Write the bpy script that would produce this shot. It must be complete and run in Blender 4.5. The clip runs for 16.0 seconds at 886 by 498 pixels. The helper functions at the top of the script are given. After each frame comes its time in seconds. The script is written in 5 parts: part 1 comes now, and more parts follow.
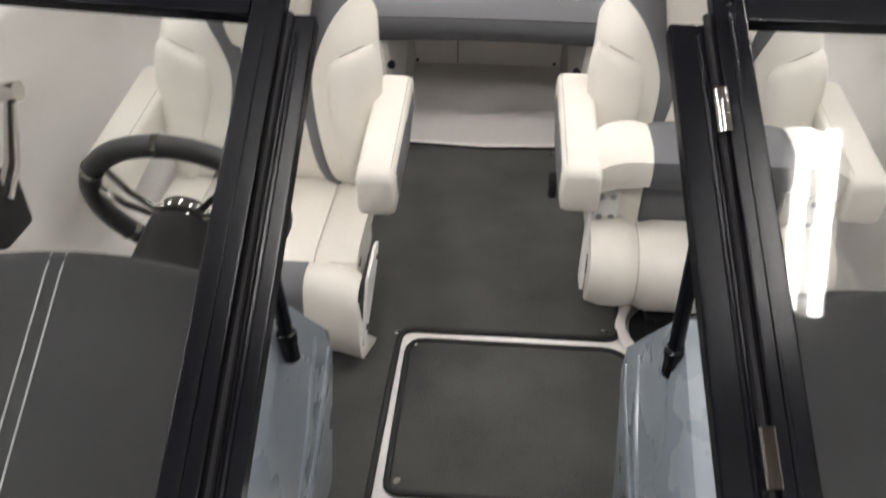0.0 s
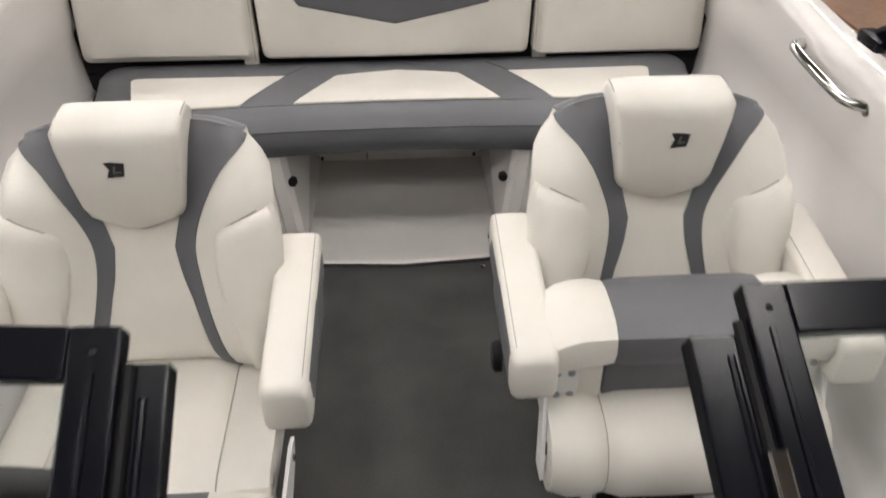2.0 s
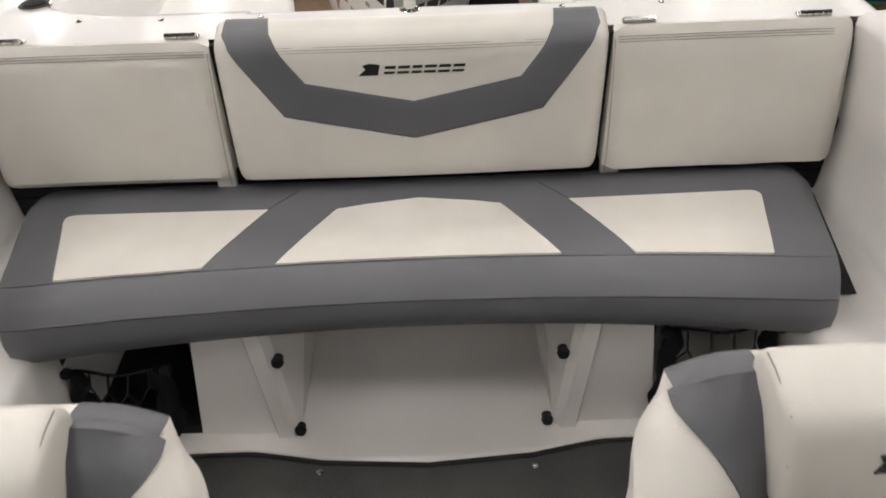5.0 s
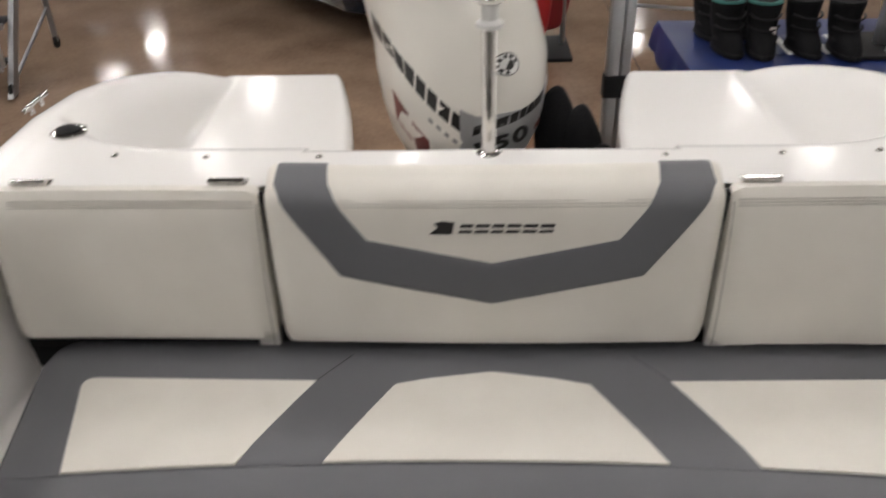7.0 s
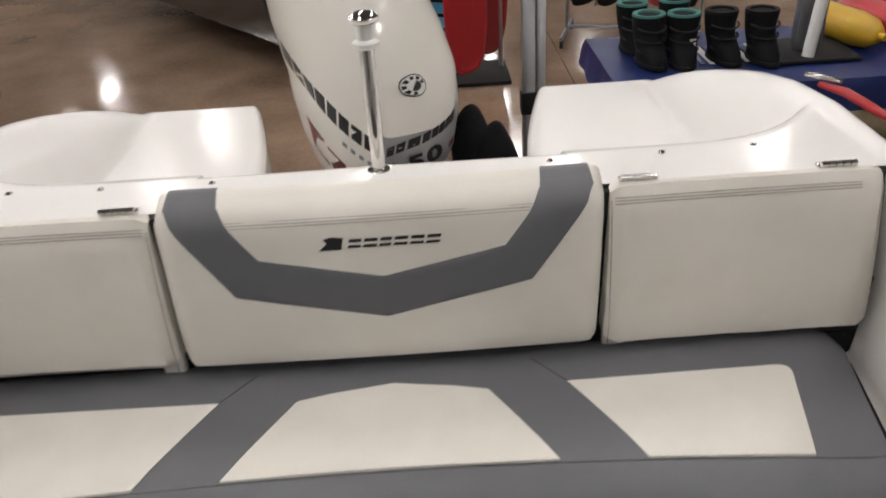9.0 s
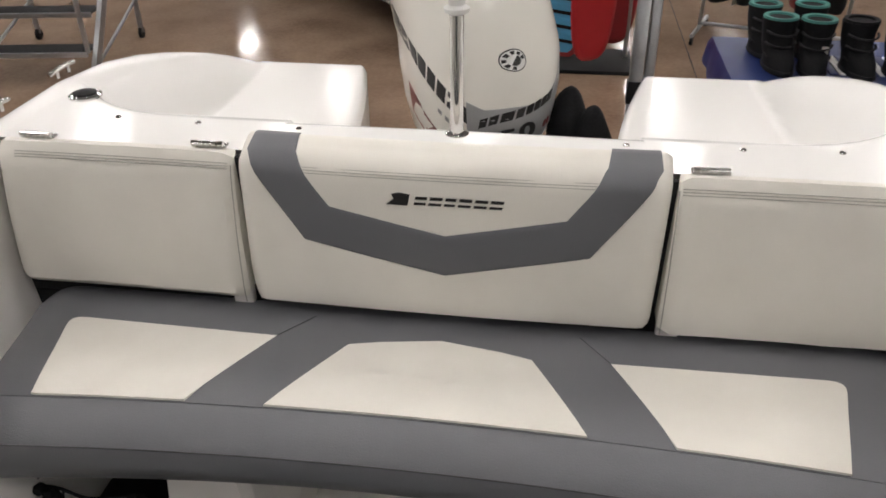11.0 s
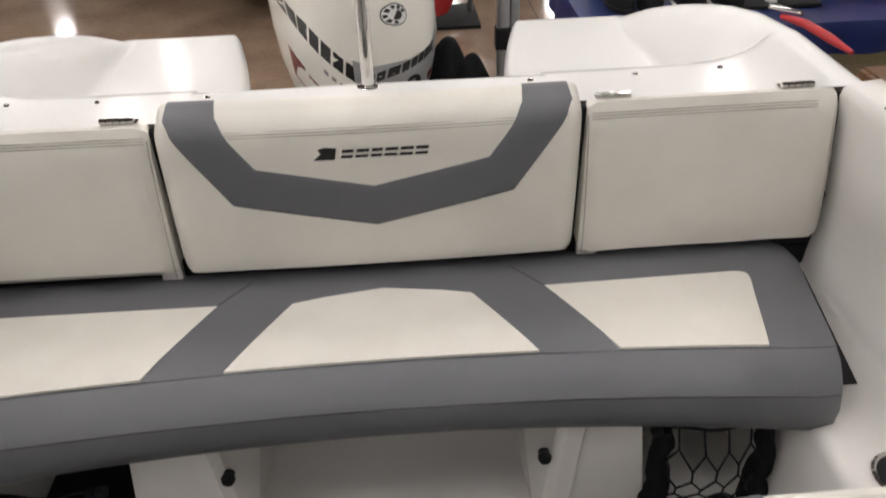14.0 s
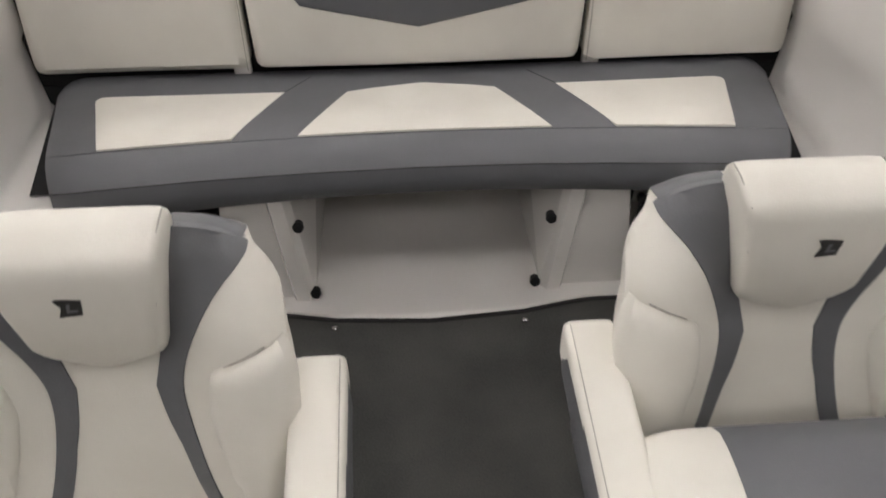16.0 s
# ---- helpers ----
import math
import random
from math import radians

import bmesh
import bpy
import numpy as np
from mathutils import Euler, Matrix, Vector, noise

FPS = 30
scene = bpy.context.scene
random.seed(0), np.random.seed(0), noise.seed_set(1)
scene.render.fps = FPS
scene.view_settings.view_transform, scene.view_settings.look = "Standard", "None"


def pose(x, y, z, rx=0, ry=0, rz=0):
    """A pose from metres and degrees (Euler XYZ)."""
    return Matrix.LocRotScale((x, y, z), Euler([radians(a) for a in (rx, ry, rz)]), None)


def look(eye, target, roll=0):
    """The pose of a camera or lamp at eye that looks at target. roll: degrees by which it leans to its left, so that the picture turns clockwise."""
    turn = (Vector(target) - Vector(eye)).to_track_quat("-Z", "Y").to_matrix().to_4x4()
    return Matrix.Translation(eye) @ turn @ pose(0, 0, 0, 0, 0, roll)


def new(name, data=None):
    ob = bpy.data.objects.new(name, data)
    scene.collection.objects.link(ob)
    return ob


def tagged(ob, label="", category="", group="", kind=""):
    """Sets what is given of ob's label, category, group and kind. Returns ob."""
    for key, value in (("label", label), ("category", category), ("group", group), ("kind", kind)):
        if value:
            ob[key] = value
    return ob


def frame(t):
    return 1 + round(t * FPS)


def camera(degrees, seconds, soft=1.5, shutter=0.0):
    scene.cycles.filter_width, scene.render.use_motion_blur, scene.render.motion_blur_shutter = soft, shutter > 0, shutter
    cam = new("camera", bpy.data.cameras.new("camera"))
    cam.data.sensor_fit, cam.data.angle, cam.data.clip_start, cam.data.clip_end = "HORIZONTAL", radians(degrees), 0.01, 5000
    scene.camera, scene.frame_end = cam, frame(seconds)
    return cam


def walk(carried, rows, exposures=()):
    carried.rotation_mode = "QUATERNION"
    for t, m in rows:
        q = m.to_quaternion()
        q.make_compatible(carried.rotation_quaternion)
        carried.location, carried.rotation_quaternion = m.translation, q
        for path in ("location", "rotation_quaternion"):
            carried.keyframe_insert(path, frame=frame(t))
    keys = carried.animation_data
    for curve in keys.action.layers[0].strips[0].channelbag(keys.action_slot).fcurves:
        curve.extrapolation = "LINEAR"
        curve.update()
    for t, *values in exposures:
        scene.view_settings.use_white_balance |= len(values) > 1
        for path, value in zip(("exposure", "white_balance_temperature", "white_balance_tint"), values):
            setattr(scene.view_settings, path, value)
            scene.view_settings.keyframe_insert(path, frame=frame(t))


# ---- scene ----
cam = camera(57.9, 16.0, 1.7, 0.5)
METRES, EYE, TILT, LEAN, TURN = 3.7, 1.6, -38.0, 3.0, 0.0
PATH = [
    (0, (0.047, 0.362, 1.426), (-0.071, 1.965, 0.236), 0.2),
    (0.5, (0.035, 0.473, 1.475), (0.015, 2.12, 0.34), -0.7),
    (1, (-0.006, 0.607, 1.508), (0.087, 2.273, 0.405), -0.5),
    (1.5, (-0.026, 0.705, 1.515), (0.12, 2.342, 0.375), -0.1),
    (2, (0.015, 0.845, 1.53), (0.102, 2.469, 0.366), -0.3),
    (2.5, (0.086, 0.996, 1.556), (0.048, 2.648, 0.429), -1.8),
    (3, (0.069, 1.102, 1.565), (-0.028, 2.777, 0.478), -2.3),
    (5.5, (0.027, 1.814, 1.544), (0.049, 3.4, 0.326), -1.9),
    (6, (-0.123, 1.918, 1.534), (-0.265, 3.517, 0.341), -1.2),
    (6.5, (-0.152, 1.976, 1.545), (-0.29, 3.597, 0.382), -1.2),
    (7, (-0.04, 2.04, 1.591), (-0.112, 3.724, 0.514), -1.5),
    (7.5, (0.097, 2.083, 1.608), (0.052, 3.812, 0.603), -1.8),
    (8, (0.161, 2.088, 1.611), (0.124, 3.838, 0.643), -2.6),
    (8.5, (0.189, 2.084, 1.579), (0.173, 3.821, 0.589), -3.4),
    (9, (0.12, 1.995, 1.573), (0.121, 3.717, 0.556), -3.8),
    (9.5, (0.054, 1.868, 1.571), (0.033, 3.592, 0.557), -2.4),
    (12, (0.303, 1.989, 1.556), (-0.055, 3.646, 0.494), -1.1),
    (12.5, (0.267, 1.963, 1.564), (-0.051, 3.657, 0.551), -2.2),
    (13, (0.16, 1.931, 1.579), (0.004, 3.655, 0.575), -3.0),
    (13.5, (0.071, 1.894, 1.57), (0.082, 3.602, 0.529), -3.0),
    (14, (0.062, 1.86, 1.553), (0.149, 3.516, 0.435), -1.9),
    (14.5, (0.099, 1.778, 1.564), (0.08, 3.388, 0.377), -2.2),
    (15, (0.064, 1.666, 1.558), (-0.048, 3.226, 0.311), -4.3),
    (15.5, (-0.028, 1.526, 1.568), (-0.025, 3.042, 0.263), -2.8),
    (16, (-0.079, 1.393, 1.559), (0.032, 2.898, 0.246), 0.1),
]
walk(cam, [(t, look(eye, target, roll)) for t, eye, target, roll in PATH],
     [(0, 0.40), (0.5, 0.34), (1, 0.10), (1.5, 0.05), (2, 0.18), (2.5, 0.02), (3.0, -0.36), (5.5, -0.10), (6.5, -0.08), (7, -0.36), (7.5, -0.32), (9, -0.30), (12.5, -0.14), (13.5, -0.24), (14.5, -0.13), (15, -0.10), (15.5, -0.22), (16, -0.20)])

# ---- world and light ----
world = bpy.data.worlds.new("world")
scene.world = world
world.use_nodes = True
world.node_tree.nodes["Background"].inputs[0].default_value = (0.85, 0.92, 1.0, 1)
world.node_tree.nodes["Background"].inputs[1].default_value = 0.05
LAMP = 43.0


# ---- materials ----
def material(name, colour, rough=0.5, metal=0.0, grain=0.0, grain_size=0.01, bump=0.0, spots=0.0, spot_size=0.2, coat=0.0, rough_var=0.0, second=None, folds=0.0):
    m = bpy.data.materials.new(name)
    m.use_nodes = True
    nt = m.node_tree
    b = nt.nodes["Principled BSDF"]
    b.inputs["Base Color"].default_value = (*colour, 1)
    b.inputs["Roughness"].default_value = rough
    b.inputs["Metallic"].default_value = metal
    b.inputs["Coat Weight"].default_value = coat
    b.inputs["Coat Roughness"].default_value = 0.05
    co = nt.nodes.new("ShaderNodeTexCoord")
    fine = nt.nodes.new("ShaderNodeTexNoise")
    fine.inputs["Scale"].default_value = 1 / grain_size
    fine.inputs["Detail"].default_value = 3
    wide = nt.nodes.new("ShaderNodeTexNoise")
    wide.inputs["Scale"].default_value = 1 / spot_size
    wide.inputs["Detail"].default_value = 5
    for n in (fine, wide):
        nt.links.new(co.outputs["Object"], n.inputs["Vector"])
    if grain or spots:
        c2 = second or tuple(c * 0.5 for c in colour)
        r1 = nt.nodes.new("ShaderNodeMapRange")
        r1.inputs[1].default_value, r1.inputs[2].default_value = 0.35, 0.7
        r1.inputs[3].default_value, r1.inputs[4].default_value = 0.0, spots
        nt.links.new(wide.outputs["Fac"], r1.inputs[0])
        r2 = nt.nodes.new("ShaderNodeMapRange")
        r2.inputs[1].default_value, r2.inputs[2].default_value = 0.35, 0.65
        r2.inputs[3].default_value, r2.inputs[4].default_value = 0.0, grain
        nt.links.new(fine.outputs["Fac"], r2.inputs[0])
        add = nt.nodes.new("ShaderNodeMath")
        add.operation = "ADD"
        add.use_clamp = True
        nt.links.new(r1.outputs[0], add.inputs[0])
        nt.links.new(r2.outputs[0], add.inputs[1])
        mix = nt.nodes.new("ShaderNodeMix")
        mix.data_type = "RGBA"
        mix.inputs[6].default_value = (*colour, 1)
        mix.inputs[7].default_value = (*c2, 1)
        nt.links.new(add.outputs[0], mix.inputs[0])
        nt.links.new(mix.outputs[2], b.inputs["Base Color"])
    if rough_var:
        r3 = nt.nodes.new("ShaderNodeMapRange")
        r3.inputs[1].default_value, r3.inputs[2].default_value = 0.3, 0.7
        r3.inputs[3].default_value, r3.inputs[4].default_value = max(0.02, rough - rough_var), rough + rough_var
        nt.links.new(wide.outputs["Fac"], r3.inputs[0])
        nt.links.new(r3.outputs[0], b.inputs["Roughness"])
    if bump:
        bp = nt.nodes.new("ShaderNodeBump")
        bp.inputs["Strength"].default_value = bump
        bp.inputs["Distance"].default_value = 0.002
        nt.links.new(fine.outputs["Fac"], bp.inputs["Height"])
        nt.links.new(bp.outputs[0], b.inputs["Normal"])
        if folds:
            fold = nt.nodes.new("ShaderNodeBump")
            fold.inputs["Strength"].default_value = folds
            fold.inputs["Distance"].default_value = 0.012
            nt.links.new(wide.outputs["Fac"], fold.inputs["Height"])
            nt.links.new(fold.outputs[0], bp.inputs["Normal"])
    return m


CREAM = material("cream_vinyl", (0.80, 0.775, 0.712), 0.42, grain=0.05, grain_size=0.003, bump=0.25, spots=0.42, spot_size=0.17, second=(0.67, 0.637, 0.575), rough_var=0.08, folds=0.30)
GREY = material("grey_vinyl", (0.122, 0.125, 0.136), 0.45, grain=0.12, grain_size=0.003, bump=0.3, spots=0.12, spot_size=0.2, second=(0.108, 0.109, 0.116), rough_var=0.08, folds=0.15)
THREAD = material("stitching_thread", (0.40, 0.38, 0.34), 0.7)
PALE_THREAD = material("pale_thread", (0.30, 0.30, 0.30), 0.7)
GEL = material("white_gelcoat", (0.88, 0.87, 0.85), 0.14, grain=0.0, spots=0.10, spot_size=0.4, second=(0.83, 0.815, 0.79), coat=0.0, rough_var=0.05)
LINER = material("cream_gelcoat_liner", (0.83, 0.805, 0.78), 0.12, spots=0.12, spot_size=0.35, second=(0.70, 0.67, 0.635), coat=0.0, rough_var=0.05)
CARPET = material("charcoal_carpet", (0.030, 0.031, 0.030), 0.95, grain=0.5, grain_size=0.004, bump=0.5, spots=0.6, spot_size=0.22, second=(0.072, 0.071, 0.066))
BINDING = material("black_binding", (0.012, 0.012, 0.012), 0.8, grain=0.2, grain_size=0.004, bump=0.3)
BLACK = material("black_powder_coat", (0.003, 0.0035, 0.006), 0.20, grain=0.2, grain_size=0.002, bump=0.05, second=(0.009, 0.010, 0.016))
BLACK.node_tree.nodes["Principled BSDF"].inputs["Specular IOR Level"].default_value = 0.22
RUBBER = material("black_rubber", (0.012, 0.012, 0.013), 0.6, grain=0.3, grain_size=0.01, bump=0.2)
CHROME = material("polished_steel", (0.62, 0.61, 0.59), 0.07, metal=1.0, rough_var=0.04, spot_size=0.05)
ALU = material("brushed_aluminium", (0.42, 0.43, 0.45), 0.38, metal=0.9, grain=0.15, grain_size=0.01, spots=0.2, spot_size=0.1)
DASH = material("dark_grey_dash_vinyl", (0.013, 0.013, 0.014), 0.7, grain=0.25, grain_size=0.003, bump=0.4, spots=0.2, spot_size=0.2, second=(0.038, 0.038, 0.04))
PANEL = material("blue_grey_plastic", (0.22, 0.255, 0.29), 0.28, spots=0.15, spot_size=0.2, second=(0.18, 0.21, 0.245), rough_var=0.08, coat=0.2)
WHEEL = material("black_leather", (0.02, 0.02, 0.021), 0.5, grain=0.3, grain_size=0.004, bump=0.4)
WHITE = material("white_plastic", (0.8, 0.8, 0.78), 0.3, spots=0.05)
COWL = material("white_engine_cowl", (0.82, 0.80, 0.74), 0.16, coat=0.25, spots=0.04, spot_size=0.3, rough_var=0.03)
SILVER = material("silver_engine_cowl", (0.40, 0.41, 0.42), 0.28, metal=0.4, grain=0.1, grain_size=0.004)
DECAL = material("black_decal", (0.015, 0.014, 0.014), 0.4, spots=0.2, spot_size=0.05)
GREY_DECAL = material("grey_decal", (0.25, 0.25, 0.25), 0.4)
MAROON = material("maroon_decal", (0.16, 0.025, 0.022), 0.35, spots=0.2, spot_size=0.05)
FLOOR = material("polished_brown_concrete", (0.31, 0.215, 0.150), 0.10, grain=0.25, grain_size=0.03, spots=0.7, spot_size=0.7, second=(0.16, 0.105, 0.072), rough_var=0.05, coat=0.0)
WALL = material("painted_wall", (0.22, 0.205, 0.19), 0.8, grain=0.1, grain_size=0.02, bump=0.1, spots=0.1, spot_size=0.8)
CEIL = material("ceiling_board", (0.16, 0.155, 0.15), 0.9, grain=0.1, grain_size=0.02, bump=0.2, spots=0.1)
WOOD = material("brown_wood_panel", (0.20, 0.10, 0.045), 0.45, grain=0.4, grain_size=0.02, spots=0.4, spot_size=0.15, second=(0.11, 0.05, 0.022))
BLUE_CLOTH = material("blue_tablecloth", (0.008, 0.021, 0.11), 0.42, grain=0.25, grain_size=0.006, bump=0.2, spots=0.2)
BLACK_CLOTH = material("black_fabric", (0.006, 0.006, 0.007), 0.85, grain=0.5, grain_size=0.006, bump=0.6, second=(0.013, 0.013, 0.014))
TEAL_LINING = material("teal_lining", (0.045, 0.18, 0.16), 0.8, grain=0.3, grain_size=0.005, bump=0.4)
RED = material("red_vinyl", (0.42, 0.018, 0.025), 0.4, spots=0.2, spot_size=0.1)
DARK_RED = material("dark_red_vinyl", (0.25, 0.012, 0.02), 0.45, spots=0.2, spot_size=0.1)
YELLOW = material("yellow_fender_vinyl", (0.62, 0.38, 0.03), 0.3, spots=0.15, spot_size=0.08)
CYAN = material("cyan_board", (0.06, 0.30, 0.52), 0.35, spots=0.2, spot_size=0.2)
NAVY = material("dark_boat_hull", (0.010, 0.012, 0.02), 0.18, coat=0.6, spots=0.2)
TEAL = material("teal_boat_hull", (0.01, 0.16, 0.17), 0.2, coat=0.6, spots=0.15)
GREEN = material("green_plastic", (0.03, 0.38, 0.08), 0.4, spots=0.1)
PAPER = material("paper_tag", (0.62, 0.60, 0.56), 0.8, spots=0.2, spot_size=0.02, second=(0.35, 0.10, 0.08))
YPAPER = material("yellow_tag", (0.6, 0.48, 0.10), 0.8, spots=0.1)
DASH.node_tree.nodes["Principled BSDF"].inputs["Specular IOR Level"].default_value = 0.25
GEL.node_tree.nodes["Principled BSDF"].inputs["Specular IOR Level"].default_value = 0.2
SEAM = material("dark_seam", (0.05, 0.05, 0.052), 0.7, grain=0.2, grain_size=0.004)
# dark plastic; also paints the shade in the port locker and round the bench
RECESS = material("dark_plastic_and_shade", (0.02, 0.02, 0.021), 0.7, grain=0.2)

for m in (BLACK_CLOTH, RECESS, RUBBER):
    m.node_tree.nodes["Principled BSDF"].inputs["Specular IOR Level"].default_value = 0.18

GLASS = bpy.data.materials.new("clear_glass")
GLASS.use_nodes = True
g = GLASS.node_tree.nodes["Principled BSDF"]
g.inputs["Base Color"].default_value = (0.93, 0.95, 0.95, 1)
g.inputs["Roughness"].default_value = 0.02
g.inputs["Transmission Weight"].default_value = 1.0
g.inputs["IOR"].default_value = 1.45

GLOW = bpy.data.materials.new("lamp_diffuser")
GLOW.use_nodes = True
g = GLOW.node_tree.nodes["Principled BSDF"]
g.inputs["Emission Color"].default_value = (1.0, 0.953, 0.925, 1)
g.inputs["Emission Strength"].default_value = LAMP


# ---- mesh helpers ----
def finish(bm, name, mats, smooth=True, angle=None):
    me = bpy.data.meshes.new(name)
    bmesh.ops.recalc_face_normals(bm, faces=bm.faces) if angle != "keep" else None
    bm.to_mesh(me)
    bm.free()
    for m in mats if isinstance(mats, (list, tuple)) else [mats]:
        me.materials.append(m)
    if smooth:
        me.polygons.foreach_set("use_smooth", [True] * len(me.polygons))
        if angle != "keep":
            me.set_sharp_from_angle(angle=radians(angle or 40))
    me.update()
    return me


def part(name, bm, mat, parent, label="", smooth=True, angle=None):
    ob = new(name, finish(bm, name, mat, smooth, angle))
    ob.parent = parent
    if label:
        ob["label"] = label
    return ob


def thing(name, bm, mat, label, category, group="", kind="", smooth=True, angle=None):
    return tagged(new(name, finish(bm, name, mat, smooth, angle)), label, category, group, kind)


def empty(name, label, category, at=(0, 0, 0), rz=0, group="", kind=""):
    ob = new(name)
    ob.matrix_world = pose(*at, 0, 0, rz)
    ob.empty_display_size = 0.1
    return tagged(ob, label, category, group, kind)


def rbox(x0, x1, y0, y1, z0, z1, bevel=0.01, seg=2, bm=None, m=None):
    bm2 = bmesh.new()
    bmesh.ops.create_cube(bm2, size=1)
    for v in bm2.verts:
        v.co = Vector(((x0 + x1) / 2 + v.co.x * (x1 - x0), (y0 + y1) / 2 + v.co.y * (y1 - y0), (z0 + z1) / 2 + v.co.z * (z1 - z0)))
    if bevel:
        bmesh.ops.bevel(bm2, geom=bm2.edges[:], offset=bevel, segments=seg, profile=0.5, affect="EDGES")
    if m is not None:
        bmesh.ops.transform(bm2, matrix=m, verts=bm2.verts)
    return join(bm, bm2)


def join(bm, bm2):
    if bm is None:
        return bm2
    me = bpy.data.meshes.new("tmp")
    bm2.to_mesh(me)
    bm2.free()
    bm.from_mesh(me)
    bpy.data.meshes.remove(me)
    return bm


def tube(points, r, n=8, bm=None, closed=False, caps=True):
    """A round tube along a polyline; r may be a list."""
    bm = bm or bmesh.new()
    pts = [Vector(p) for p in points]
    k = len(pts)
    rings = []
    up = Vector((0, 0, 1))
    last = None
    for i, p in enumerate(pts):
        a = pts[(i - 1) % k] if closed or i else p
        b = pts[(i + 1) % k] if closed or i < k - 1 else p
        d = (b - a).normalized()
        if last is None:
            side = d.cross(up if abs(d.z) < 0.9 else Vector((1, 0, 0))).normalized()
        else:
            side = (last - d * last.dot(d)).normalized()
        last = side
        other = d.cross(side)
        rr = r[i] if isinstance(r, (list, tuple)) else r
        rings.append([bm.verts.new(p + (side * math.cos(2 * math.pi * j / n) + other * math.sin(2 * math.pi * j / n)) * rr) for j in range(n)])
    for i in range(k if closed else k - 1):
        a, b = rings[i], rings[(i + 1) % k]
        for j in range(n):
            bm.faces.new((a[j], a[(j + 1) % n], b[(j + 1) % n], b[j]))
    if caps and not closed:
        bm.faces.new(rings[0][::-1])
        bm.faces.new(rings[-1])
    return bm


def spline(points, n=8, closed=False):
    """Catmull-Rom points through a polyline."""
    p = [Vector(q) for q in points]
    k = len(p)
    out = []
    for i in range(k if closed else k - 1):
        if closed:
            a, b, c, d = p[i - 1], p[i], p[(i + 1) % k], p[(i + 2) % k]
        else:
            a, b, c, d = p[max(i - 1, 0)], p[i], p[i + 1], p[min(i + 2, k - 1)]
        for j in range(n):
            t = j / n
            out.append(0.5 * ((2 * b) + (c - a) * t + (2 * a - 5 * b + 4 * c - d) * t * t + (3 * b - a - 3 * c + d) * t ** 3))
    if not closed:
        out.append(p[-1])
    return out


def lathe(profile, n=20, at=(0, 0, 0), bm=None, m=None):
    """Turn (radius, height) pairs about the z axis."""
    bm2 = bmesh.new()
    rings = [[bm2.verts.new((r * math.cos(2 * math.pi * j / n), r * math.sin(2 * math.pi * j / n), z)) for j in range(n)] for r, z in profile]
    for a, b in zip(rings, rings[1:]):
        for j in range(n):
            bm2.faces.new((a[j], a[(j + 1) % n], b[(j + 1) % n], b[j]))
    bm2.faces.new(rings[0][::-1])
    bm2.faces.new(rings[-1])
    bmesh.ops.transform(bm2, matrix=Matrix.Translation(at) @ (m or Matrix()), verts=bm2.verts)
    return join(bm, bm2)


def profile(points, n=10):
    """A curve s -> (y, z) by arc length, and its length."""
    p = spline([(0, y, z) for y, z in points], n)
    s = np.concatenate([[0], np.cumsum([(b - a).length for a, b in zip(p, p[1:])])])
    ys, zs = np.array([q.y for q in p]), np.array([q.z for q in p])
    def f(v):
        if v > s[-1]:
            e = v - s[-1]
            return (float(ys[-1] + e * (ys[-1] - ys[-2]) / (s[-1] - s[-2])), float(zs[-1] + e * (zs[-1] - zs[-2]) / (s[-1] - s[-2])))
        return (float(np.interp(v, s, ys)), float(np.interp(v, s, zs)))
    return f, float(s[-1])


def rounded(poly, r, n=4):
    """A polygon with its corners rounded; r: one radius or one for each corner."""
    out = []
    k = len(poly)
    for i in range(k):
        p, a, b = Vector(poly[i]), Vector(poly[i - 1]), Vector(poly[(i + 1) % k])
        rr = r[i] if isinstance(r, (list, tuple)) else r
        if not rr:
            out.append(p)
            continue
        da, db = a - p, b - p
        q = min(rr, da.length * 0.45, db.length * 0.45)
        s, e = p + da.normalized() * q, p + db.normalized() * q
        for j in range(n + 1):
            t = j / n
            out.append((1 - t) ** 2 * s + 2 * t * (1 - t) * p + t * t * e)
    return [tuple(o) for o in out]


def sstep(t):
    t = min(1.0, max(0.0, t))
    return t * t * (3 - 2 * t)


